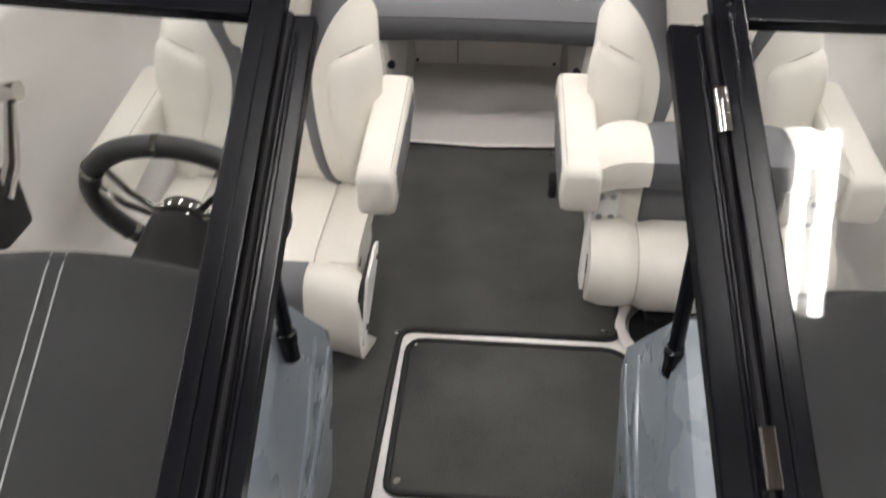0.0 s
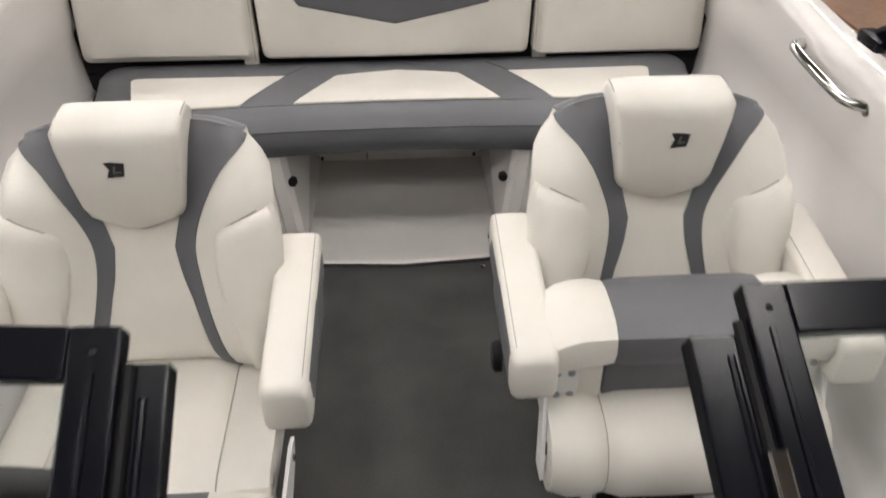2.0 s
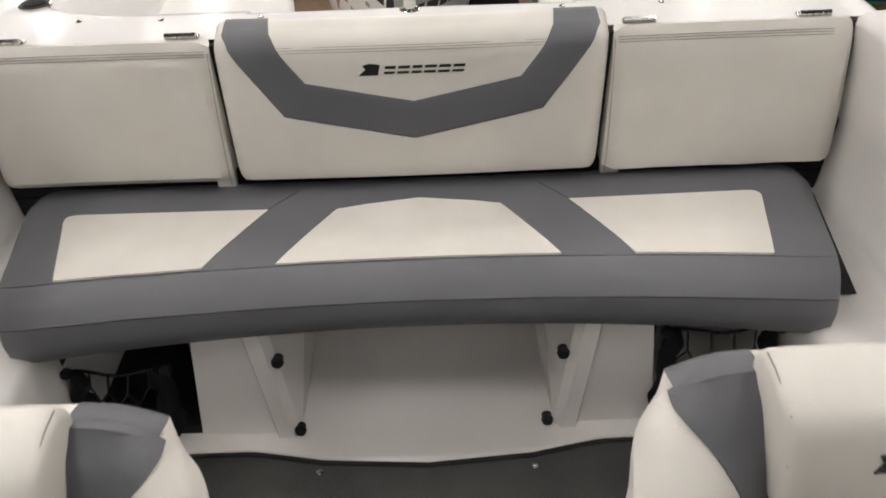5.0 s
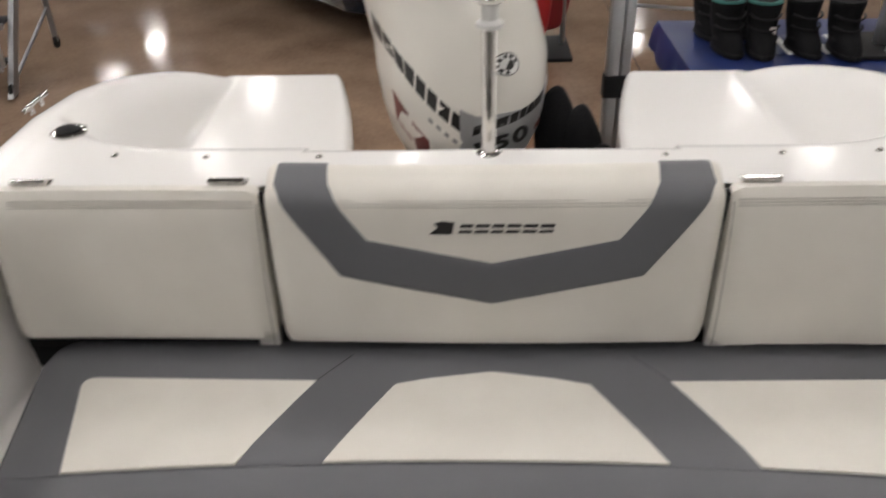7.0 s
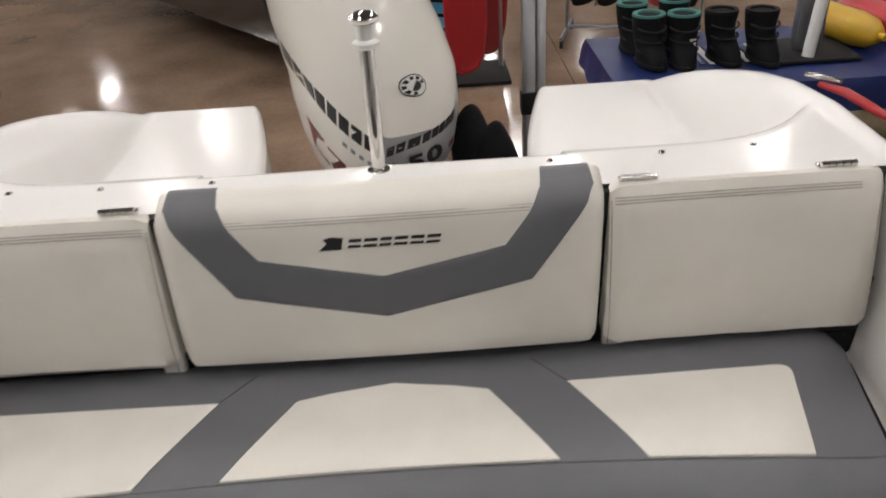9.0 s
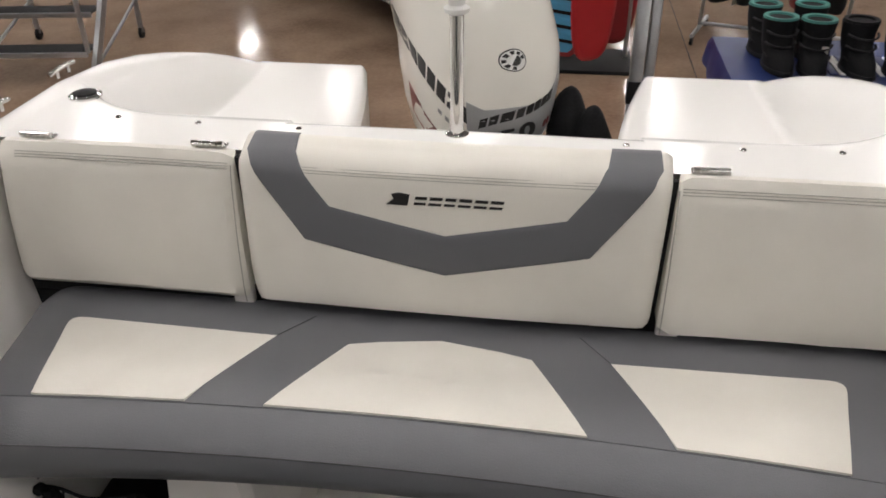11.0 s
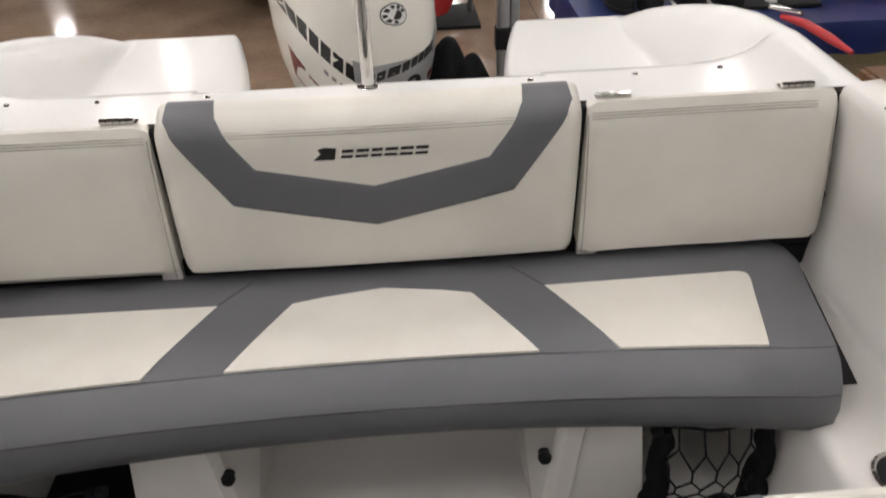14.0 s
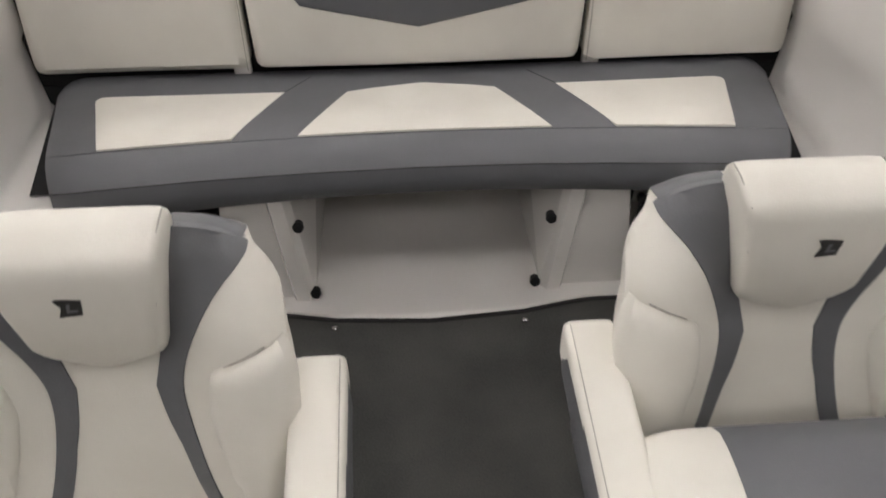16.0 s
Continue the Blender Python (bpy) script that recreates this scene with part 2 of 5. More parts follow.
def puff(poly, surf, h=0.012, r=0.03, base=0.0, depth=0.04, step=0.04, bm=None, wrinkle=0.0, under=None):
    """A padded panel: a polygon in (u, v) laid on a surface, swelling from its seams, with a skirt of some depth behind it."""
    bm2 = bmesh.new()
    area = sum(a[0] * b[1] - b[0] * a[1] for a, b in zip(poly, poly[1:] + poly[:1]))
    if area < 0:
        poly = poly[::-1]
    f = bm2.faces.new([bm2.verts.new((u, v, 0)) for u, v in poly])
    for w in (0.12, 0.3, 0.5):
        bmesh.ops.inset_region(bm2, faces=[f], thickness=r * w, use_even_offset=True)
    pu, pv = [p[0] for p in poly], [p[1] for p in poly]
    for axis, lo, hi in ((0, min(pu), max(pu)), (1, min(pv), max(pv))):
        k = max(1, int((hi - lo) / step))
        for i in range(1, k):
            co, no = [0, 0, 0], [0, 0, 0]
            co[axis], no[axis] = lo + (hi - lo) * i / k, 1
            bmesh.ops.bisect_plane(bm2, geom=bm2.verts[:] + bm2.edges[:] + bm2.faces[:], dist=1e-5, plane_co=co, plane_no=no)
    A = np.array(poly, float)
    D = np.roll(A, -1, 0) - A
    L = np.maximum((D ** 2).sum(1), 1e-12)
    if under:
        UA = np.array(under[0], float)
        UD = np.roll(UA, -1, 0) - UA
        UL = np.maximum((UD ** 2).sum(1), 1e-12)
    rim = {v for e in bm2.edges if e.is_boundary for v in e.verts}
    e = 1e-3
    info = {}
    for v in bm2.verts:
        u, w = v.co.x, v.co.y
        q = np.array((u, w)) - A
        t = np.clip((q * D).sum(1) / L, 0, 1)
        d = float(np.sqrt(((q - t[:, None] * D) ** 2).sum(1).min()))
        P = Vector(surf(u, w))
        N = (Vector(surf(u + e, w)) - Vector(surf(u - e, w))).cross(Vector(surf(u, w + e)) - Vector(surf(u, w - e))).normalized()
        k = min(d / r, 1.0)
        lift = base + h * math.sqrt(max(0.0, 1 - (1 - k) ** 2))
        if under:
            q = np.array((u, w)) - UA
            t = np.clip((q * UD).sum(1) / UL, 0, 1)
            k = min(float(np.sqrt(((q - t[:, None] * UD) ** 2).sum(1).min())) / under[2], 1.0)
            lift += under[1] * math.sqrt(max(0.0, 1 - (1 - k) ** 2))
        if wrinkle:
            lift += wrinkle * k * (noise.noise((P * 9)) + 0.5 * noise.noise(P * 23))
        info[v] = (P + N * lift, N)
    for v, (p, N) in info.items():
        v.co = p
    edges = [ed for ed in bm2.edges if ed.is_boundary]
    if depth:
        new_geom = bmesh.ops.extrude_edge_only(bm2, edges=edges)["geom"]
        tops = {}
        for v in rim:
            for ed in v.link_edges:
                o = ed.other_vert(v)
                if o not in info:
                    o.co = v.co - info[v][1] * depth
    return join(bm, bm2)


def loft(rings, closed=True, cap=True, bm=None):
    bm2 = bmesh.new()
    rows = [[bm2.verts.new(p) for p in ring] for ring in rings]
    for a, b in zip(rows, rows[1:]):
        k = len(a)
        for j in range(k if closed else k - 1):
            bm2.faces.new((a[j], a[(j + 1) % k], b[(j + 1) % k], b[j]))
    if cap and closed:
        bm2.faces.new(rows[0][::-1])
        bm2.faces.new(rows[-1])
    return join(bm, bm2)


def grid(fn, us, vs, bm=None):
    bm2 = bmesh.new()
    rows = [[bm2.verts.new(fn(u, v)) for u in us] for v in vs]
    for a, b in zip(rows, rows[1:]):
        for j in range(len(a) - 1):
            bm2.faces.new((a[j], a[j + 1], b[j + 1], b[j]))
    return join(bm, bm2)


def lin(a, b, n):
    return [a + (b - a) * i / (n - 1) for i in range(n)]


def screw(parent, at, normal=(0, 0, 1), r=0.006, name="screw"):
    """A small round-headed screw."""
    m = Vector(normal).to_track_quat("Z", "Y").to_matrix().to_4x4()
    bm = lathe([(r * 1.2, -0.004), (r * 1.2, 0.001), (r, 0.003), (r * 0.5, 0.0045)], 10, at, m=m)
    return part(name, bm, CHROME, parent)


# ---- showroom ----
GROUND = -0.65
bm = rbox(-14, 9, -14, 31, GROUND - 0.1, GROUND, 0)
thing("floor", bm, FLOOR, "polished brown concrete showroom floor", "floor", kind="structure", smooth=False)
for nm, b in (("wall_north", (-14.2, 9.2, 31, 31.2)), ("wall_south", (-14.2, 9.2, -14.2, -14)), ("wall_east", (9, 9.2, -14, 31)), ("wall_west", (-14.2, -14, -14, 31))):
    thing(nm, rbox(*b, GROUND, 5.4, 0), WALL, "painted showroom wall", "wall", kind="structure", smooth=False)
thing("ceiling", rbox(-14.2, 9.2, -14.2, 31.2, 5.4, 5.5, 0), CEIL, "dark open showroom ceiling", "ceiling", kind="structure", smooth=False)
thing("joint", rbox(1.28, 1.288, 5.5, 30.9, GROUND + 0.001, GROUND + 0.003, 0), RECESS, "sawn joint in the concrete floor", "floor joint", kind="structure", smooth=False)


def ceiling_light(x, y):
    o = empty("ceiling_light", "white ceiling lamp with two lit tubes", "ceiling lamp", (x, y, 5.32), group="ceiling lamps")
    part("housing", rbox(-0.17, 0.17, -0.62, 0.62, 0.0, 0.08, 0.01), WHITE, o)
    for s in (-0.085, 0.085):
        part("lamp_tube", tube([(s, -0.6, -0.03), (s, 0.6, -0.03)], 0.045, 10), GLOW, o, "lit tube")


for lx in (-10.3, -7.2, -4.1, -1.0, 2.1, 5.2):
    for ly in (-2.4, 0.7, 3.7, 6.8, 10.0, 13.3, 16.7, 20.2, 23.8, 27.4):
        ceiling_light(lx, ly)


# ---- boat hull, liner and deck ----
boat = empty("boat", "white fibreglass runabout with an open cockpit", "boat")


def half_width(y):
    return float(np.interp(y, [-2.2, -1.6, -1.0, -0.4, 0.2, 0.8, 1.4, 2.0, 2.5, 2.9, 3.2, 3.4], [0.05, 0.34, 0.55, 0.71, 0.83, 0.92, 0.985, 1.02, 1.028, 1.026, 1.022, 1.014]))


def liner_profile(y):
    """From the floor to the keel, over the gunwale, on the +x side."""
    w = half_width(y)
    k = sstep((y - 2.30) / 0.14)          # side shelf with its cup holder behind the seats
    low = w - 0.06
    sx = low + (0.825 - low) * k
    sz = 0.10 + 0.28 * k
    pts = [(sx - 0.03, 0.005), (sx - 0.012, 0.02), (sx, sz - 0.03), (sx + 0.008, sz - 0.008), (sx + 0.025, sz),
           (w - 0.02, sz + 0.004), (w + 0.004, sz + 0.03), (w + 0.012, 0.5), (w + 0.018, 0.60), (w + 0.006, 0.625), (w + 0.004, 0.72), (w - 0.004, 0.80), (w - 0.012, 0.845), (w - 0.008, 0.862), (w + 0.006, 0.872),
           (w + 0.07, 0.878), (w + 0.088, 0.868), (w + 0.094, 0.845), (w + 0.085, 0.80), (w + 0.08, 0.5), (w + 0.02, 0.1), (w * 0.6, -0.28), (0.0, -0.42)]
    drop = 0.05 * sstep((3.35 - y) / 0.9)
    return [(x, z - drop * sstep((z - 0.55) / 0.25)) for x, z in pts]


def side(sign):
    ys = lin(-1.9, 3.40, 72)
    rings = [[(sign * x, y, z) for x, z in liner_profile(y)] for y in ys]
    return loft(rings, closed=False)


part("hull_side", side(1), LINER, boat, "cream gelcoat side with a rounded gunwale", angle=60)
part("hull_side", side(-1), LINER, boat, "cream gelcoat side with a rounded gunwale", angle=60)
def floor_ring(y):
    w = half_width(y) - 0.025
    return [(-w, y, 0.004), (w, y, 0.004), (w, y, -0.03), (-w, y, -0.03)]


part("sole", loft([floor_ring(y) for y in lin(-1.8, 3.4, 27)]), GEL, boat, "white moulded floor under the carpet")

# aft deck: centre strip, side decks and the two swim pads
def aft(bm):
    """Shift a mesh onto the stern deck's level."""
    bmesh.ops.translate(bm, verts=bm.verts, vec=(0, 0.02, -0.012))
    return bm


def deck_top(x, y):
    return 0.868 - 0.004 * abs(x) - 0.05 * sstep((y - 3.545) / 0.07) ** 2


bm = grid(lambda u, v: (u, v, deck_top(u, v)), lin(-0.40, 0.40, 21), [3.462, 3.48, 3.5, 3.54, 3.555, 3.57, 3.582, 3.593, 3.604, 3.615])
join(bm, grid(lambda u, v: (u, 3.615 + 0.01 * v, 0.8165 - v), lin(-0.40, 0.40, 21), [0, 0.01, 0.3, 0.6]))
part("transom_deck", aft(bm), GEL, boat, "glossy white deck behind the bench", angle=60)


def pad_edge(y):
    t = min(1.0, max(0.0, (y - 3.60) / 1.12))
    return 0.385 - 0.035 * math.sin(t * math.pi) + 0.115 * t ** 1.5


CREST = ((3.4, 1.055, 0.872), (3.75, 1.058, 0.872), (3.95, 1.052, 0.855), (4.1, 1.037, 0.828), (4.22, 1.020, 0.798), (4.32, 0.998, 0.768), (4.41, 0.975, 0.738), (4.49, 0.950, 0.706), (4.56, 0.922, 0.672), (4.62, 0.898, 0.640), (4.67, 0.880, 0.624), (4.73, 0.865, 0.622))


def crest(y):
    ys = [c[0] for c in CREST]
    return float(np.interp(y, ys, [c[1] for c in CREST])), float(np.interp(y, ys, [c[2] for c in CREST]))


def pad_outer(y):
    return crest(y)[0] + 0.048


def pad_height(x, y):
    xc, zc = crest(y)
    fl = 0.622 + 0.012 * sstep((4.1 - y) / 0.4)
    fold = 0.862 - 0.02 * (y - 4.0)
    w = min(1.0, max(0.0, (x - fold) / max(0.02, xc - 0.015 - fold)))
    w = 1.015 * w * w / (w + 0.015)
    wall = 1 - (1 - w) ** 1.55
    lip = 3.575 + 0.22 * min(1.0, max(0.0, (x - 0.72) / 0.33)) ** 2.2
    front = 1 - sstep((y - lip) / (0.12 + 0.12 * sstep((x - 0.58) / 0.25)))
    z = fl + (zc - fl) * wall
    z = max(z, fl + (0.866 - fl) * front)
    over = max(0.0, x - xc) / 0.048
    return z - 0.05 * over ** 2.2


for s in (1, -1):
    vs = [3.405, 3.43, 3.47, 3.51] + lin(3.54, 4.70, 60) + [4.715, 4.725]
    def fn(u, v, s=s):
        xi = 0.40 + (pad_edge(v) - 0.40) * sstep((v - 3.56) / 0.05)
        xi += 0.05 * (1 - math.sqrt(1 - min(1.0, max(0.0, (v - 4.665) / 0.06)) ** 2))
        x = xi + (pad_outer(v) - xi) * u
        z = pad_height(x, v)
        aft = sstep((v - 4.69) / 0.035)
        inn = max(0.0, (0.04 - u) / 0.04) ** 2 if v > 3.62 else 0
        return (s * x, v, z - 0.03 * aft - 0.022 * inn)
    us = [0, 0.008, 0.016, 0.026, 0.04] + lin(0.07, 0.9, 44) + [0.92, 0.94, 0.96, 0.975, 0.985, 0.993, 1.0]
    bm = grid(fn, us, vs)
    edge_in = [fn(0, v) for v in vs]
    edge_aft = [fn(u, vs[-1]) for u in us]
    edge_out = [fn(1, v) for v in vs]
    for line in (edge_in, edge_aft, edge_out):
        join(bm, loft([line, [(p[0], p[1], p[2] - 0.02) for p in line], [(p[0] - s * 0.0, p[1], 0.1) for p in line]], closed=False))
    part("swim_pad", aft(bm), GEL, boat, "glossy white moulded swim platform with a scooped bowl", angle=70)
    for x, y in ((0.36, 3.535), (0.60, 3.54), (0.80, 3.55)):
        screw(boat, (s * x, y + 0.015, 0.8545))


def strap_hinge(x):
    h = part("hinge", rbox(x - 0.038, x + 0.038, 3.425, 3.448, 0.854, 0.860, 0.002), CHROME, boat, "chrome strap hinge")
    bm = bmesh.new()
    for i in range(5):
        tube([(x - 0.036 + 0.0145 * i, 3.425, 0.865), (x - 0.0235 + 0.0145 * i, 3.425, 0.865)], 0.0065, 10, bm)
    part("knuckle", bm, CHROME, h)
    for i in (-0.026, 0, 0.026):
        part("screw", lathe([(0.005, 0), (0.004, 0.002)], 8, (x + i, 3.44, 0.8605)), CHROME, h)


for x in (-0.918, -0.521, 0.519, 0.918):
    strap_hinge(x)

# stern light pole on the deck
pole = empty("stern_light", "polished steel stern light pole with a white collar", "pole light", (-0.004, 3.563, 0.855))
part("pole", tube([(0, 0, -0.002), (0, 0, 0.265)], 0.0145, 16), CHROME, pole)
part("flange", lathe([(0.026, -0.001), (0.026, 0.003), (0.017, 0.006)], 16), CHROME, pole)
part("collar", lathe([(0.0145, 0.262), (0.026, 0.268), (0.027, 0.276), (0.017, 0.282), (0.0165, 0.305), (0.02, 0.312)], 18), WHITE, pole, "white plastic collar")
part("cap", lathe([(0.018, 0.310), (0.029, 0.318), (0.031, 0.326), (0.022, 0.334), (0.008, 0.337)], 18), CHROME, pole)
# deck filler cap
cap = empty("filler_cap", "round black and chrome filler cap in the deck", "filler cap", (-0.950, 3.685, 0.855))
part("ring", lathe([(0.040, -0.002), (0.040, 0.004), (0.033, 0.008), (0.028, 0.006)], 24), CHROME, cap)
part("lid", lathe([(0.029, 0.0), (0.028, 0.010), (0.015, 0.014), (0.004, 0.016)], 20), RUBBER, cap, "black plastic lid")

# bench base: front panels, centre recess, net lockers
for s in (1, -1):
    part("base_panel", loft([[(s * a, 2.982, z), (s * b, 2.982, z), (s * b, 3.02, z), (s * a, 3.02, z)] for z, a, b in ((0.004, 0.312, 0.552), (0.40, 0.352, 0.508))]), LINER, boat, "cream moulded panel under the bench")
    rib = loft([[(s * (0.368 + q), 2.984, z), (s * (0.358 + q), 2.964, z), (s * (0.322 + q), 2.962, z), (s * (0.306 + q), 2.985, z)] for z, q in ((0.012, 0.0), (0.2, 0.019), (0.41, 0.040))], closed=True)
    part("rib", rib, LINER, boat)
    # recess side wall, tapering towards the back
    part("recess_side", loft([[(s * (0.31 + q), 2.99, z), (s * 0.292, 3.43, z), (s * 0.312, 3.44, z), (s * (0.33 + q), 3.0, z)] for z, q in ((0.0, 0.0), (0.45, 0.045))]), LINER, boat)
    # net locker; the port interior is coloured dark to stand for its shade
    x0, x1 = sorted((s * 0.53, s * 0.83))
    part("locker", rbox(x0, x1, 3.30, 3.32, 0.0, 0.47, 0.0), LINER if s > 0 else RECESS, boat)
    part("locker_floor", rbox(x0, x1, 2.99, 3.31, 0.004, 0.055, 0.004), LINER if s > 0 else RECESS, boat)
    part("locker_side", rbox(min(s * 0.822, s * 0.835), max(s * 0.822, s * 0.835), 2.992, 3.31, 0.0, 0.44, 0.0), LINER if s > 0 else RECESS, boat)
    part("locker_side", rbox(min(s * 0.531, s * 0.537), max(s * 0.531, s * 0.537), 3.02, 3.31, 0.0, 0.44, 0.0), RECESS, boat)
part("recess_back", loft([[(-0.30, 3.425, 0.08), (0.30, 3.425, 0.08), (0.30, 3.47, 0.08), (-0.30, 3.47, 0.08)], [(-0.30, 3.405, 0.50), (0.30, 3.405, 0.50), (0.30, 3.47, 0.50), (-0.30, 3.47, 0.50)]]), LINER, boat, "cream moulded back of the recess")
part("recess_seam", rbox(-0.122, -0.119, 3.400, 3.422, 0.11, 0.40, 0.0), SEAM, boat)
bm = grid(lambda u, v: (u, v, 0.024 + 0.072 * max(0.0, (v - 3.0) / 0.43) ** 1.6), lin(-0.34, 0.34, 12), lin(2.96, 3.43, 14))
part("recess_floor", bm, LINER, boat)
# underside board coloured dark so that the recess below falls into shade
part("bench_support", rbox(-0.84, 0.84, 3.03, 3.40, 0.385, 0.455, 0.003), RECESS, boat, "board under the bench cushion, coloured dark to deepen the recess shade")
# dark wedges that paint the shade between the bench ends and the hull sides
for s in (1, -1):
    part("end_gap_shade", loft([[(s * 0.875, 3.0, 0.388), (s * 0.960, 3.0, 0.388), (s * 0.960, 3.02, 0.386), (s * 0.875, 3.02, 0.386)], [(s * 0.90, 3.28, 0.470), (s * 0.955, 3.28, 0.470), (s * 0.955, 3.30, 0.468), (s * 0.90, 3.30, 0.468)]]), RECESS, boat, "dark wedge painting the shade in the gap beside the bench cushion")
# wall behind the cushions, its dark colour standing for shade in the slots
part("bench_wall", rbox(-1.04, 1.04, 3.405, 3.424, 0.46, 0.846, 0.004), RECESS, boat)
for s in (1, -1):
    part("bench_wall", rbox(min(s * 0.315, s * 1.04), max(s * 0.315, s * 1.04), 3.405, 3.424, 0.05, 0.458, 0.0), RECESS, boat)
# moulded lip where the liner meets the carpet
def lip_y(x):
    return 2.875 + 0.05 * min(1, abs(x) / 0.42) ** 2
part("lip", grid(lambda u, v: (u, lip_y(u) + v * (3.0 - lip_y(u)), 0.004 + 0.018 * sstep(v * 6) + 0.004 * v), lin(-0.86, 0.86, 40), [0, 0.02, 0.05, 0.1, 0.15, 0.2, 0.5, 1]), LINER, boat, "moulded cream lip in front of the bench")
for x, z in ((-0.328, 0.279), (0.315, 0.274), (-0.307, 0.047), (0.290, 0.052)):
    k = part("knob", lathe([(0.012, 0), (0.012, 0.012), (0.015, 0.016), (0.012, 0.026)], 12, (x, 2.985, z), m=pose(0, 0, 0, 90, 0, 0)), RUBBER, boat, "black push knob")
for x in (-0.284, 0.268):
    part("knob", lathe([(0.006, 0), (0.006, 0.008)], 8, (x, 3.422, 0.108), m=pose(0, 0, 0, 90)), RUBBER, boat)


def cargo_net(s):
    """A black stretch net hung across a locker mouth."""
    o = empty("cargo_net", "black stretch cargo net across a locker opening", "cargo net", (0, 0, 0), group="cargo nets")
    x0, x1 = (0.545, 0.80) if s > 0 else (0.585, 0.81)
    def sag(a, b):
        x = x0 + (x1 - x0) * a
        top = 0.290 + 0.03 * s - 0.012 * math.sin(a * math.pi)
        zz = top + (0.075 - top) * b
        return (s * x, 2.982 - 0.05 * math.sin(a * math.pi) * math.sin(b * math.pi) + 0.006 * math.sin(9 * a + 5 * b), zz)
    part("top_cord", tube([sag(a, 0) for a in lin(0, 1, 12)], 0.004, 6), RUBBER, o)
    rows, cols = 4, 5
    bm = bmesh.new()
    for r in range(rows):
        for c in range(cols):
            a0, b0 = (c + 0.5 * (r % 2)) / cols, (r / rows) ** 0.75
            b1 = ((r + 0.45) / rows) ** 0.75
            b2 = ((r + 1) / rows) ** 0.75
            am = min(1, a0 + 0.5 / cols)
            if a0 > 1:
                continue
            tube([sag(a0, b0), sag(a0, b1)], 0.0026, 5, bm)
            tube([sag(a0, b1), sag(am, b2)], 0.0026, 5, bm)
            tube([sag(a0, b1), sag(max(0, a0 - 0.5 / cols), b2)], 0.0026, 5, bm)
    part("mesh", bm, RUBBER, o)
    for a in (0, 1):
        pts = [sag(a, b) for b in lin(0, 1, 7)]
        part("gathered_edge", tube([(p[0] - (0.018 if a else -0.018) * s * (1 + math.sin(i * 2.1) * 0.4), p[1] - 0.005, p[2]) for i, p in enumerate(pts)], [0.013, 0.022, 0.020, 0.027, 0.025, 0.032, 0.028], 8), BLACK_CLOTH, o, "gathered black net edge")
        part("knob", lathe([(0.011, 0), (0.014, 0.012), (0.01, 0.02)], 10, (pts[0][0], 2.985, pts[0][2]), m=pose(0, 0, 0, 90)), RUBBER, o)
    part("gathered_edge", tube([(sag(a, 1)[0], sag(a, 1)[1] - 0.01, 0.07 + 0.012 * math.sin(a * 11)) for a in lin(0, 1, 12)], [0.021 + 0.008 * math.sin(i * 1.9) for i in range(12)], 8), BLACK_CLOTH, o)
    return o


cargo_net(1), cargo_net(-1)

# cup holders in the side shelves
for s in (1, -1):
    c = empty("cup_holder", "black cup holder with a steel rim sunk in the side shelf", "cup holder", (s * 0.930, 2.765, 0.384), group="cup holders")
    part("rim", lathe([(0.058, 0.0), (0.059, 0.004), (0.054, 0.007), (0.050, 0.004)], 28), CHROME, c)
    part("cup", lathe([(0.050, 0.0045), (0.048, 0.0052), (0.02, 0.0055)], 24), RECESS, c, "black cup")

# grab handles on the side walls
for s in (1, -1):
    h = empty("grab_handle", "polished steel grab handle on the side wall", "grab handle", (0, 0, 0), group="grab handles")
    x = s * 1.026
    part("bar", tube(spline([(x, 2.39, 0.762), (x - s * 0.026, 2.405, 0.763), (x - s * 0.040, 2.44, 0.765), (x - s * 0.044, 2.56, 0.772), (x - s * 0.042, 2.67, 0.780), (x - s * 0.034, 2.70, 0.783), (x - s * 0.002, 2.715, 0.785)], 5), 0.0125, 12), CHROME, h)
    for y, z in ((2.39, 0.762), (2.715, 0.785)):
        part("foot", lathe([(0.022, -0.004), (0.022, 0.004), (0.015, 0.008)], 14, (x, y, z), m=pose(0, 0, 0, 0, -90 * s)), CHROME, h)

# canopy frame feet on the gunwale
for s in (1, -1):
    b = empty("canopy_frame", "polished steel canopy tube pinned to a deck fitting", "canopy frame", (s * 1.035, 3.22, 0.876), group="canopy frames")
    part("base_plate", rbox(-0.024, 0.024, -0.036, 0.036, 0, 0.006, 0.004), CHROME, b)
    part("bracket", rbox(-0.008, 0.008, -0.018, 0.018, 0.004, 0.05, 0.006), CHROME, b)
    part("pin", tube([(-0.022, 0, 0.036), (0.022, 0, 0.036)], 0.007, 8), CHROME, b)
    part("clevis", rbox(-0.015, 0.015, -0.014, 0.014, 0.03, 0.075, 0.005), CHROME, b)
    part("tube", tube([(0, 0, 0.06), (s * 0.06, 0.34, 0.62)], 0.0125, 12), CHROME, b)

# ---- carpets ----
def flat_sheet(poly, z0, z1):
    bm = bmesh.new()
    if sum(a[0] * b[1] - b[0] * a[1] for a, b in zip(poly, poly[1:] + poly[:1])) < 0:
        poly = poly[::-1]
    top = [bm.verts.new((u, v, z1)) for u, v in poly]
    low = [bm.verts.new((u, v, z0)) for u, v in poly]
    f = bm.faces.new(top)
    for i in range(len(top)):
        j = (i + 1) % len(top)
        bm.faces.new((top[j], top[i], low[i], low[j]))
    f.normal_update()
    bmesh.ops.triangulate(bm, faces=[f], ngon_method="EAR_CLIP")
    return bm


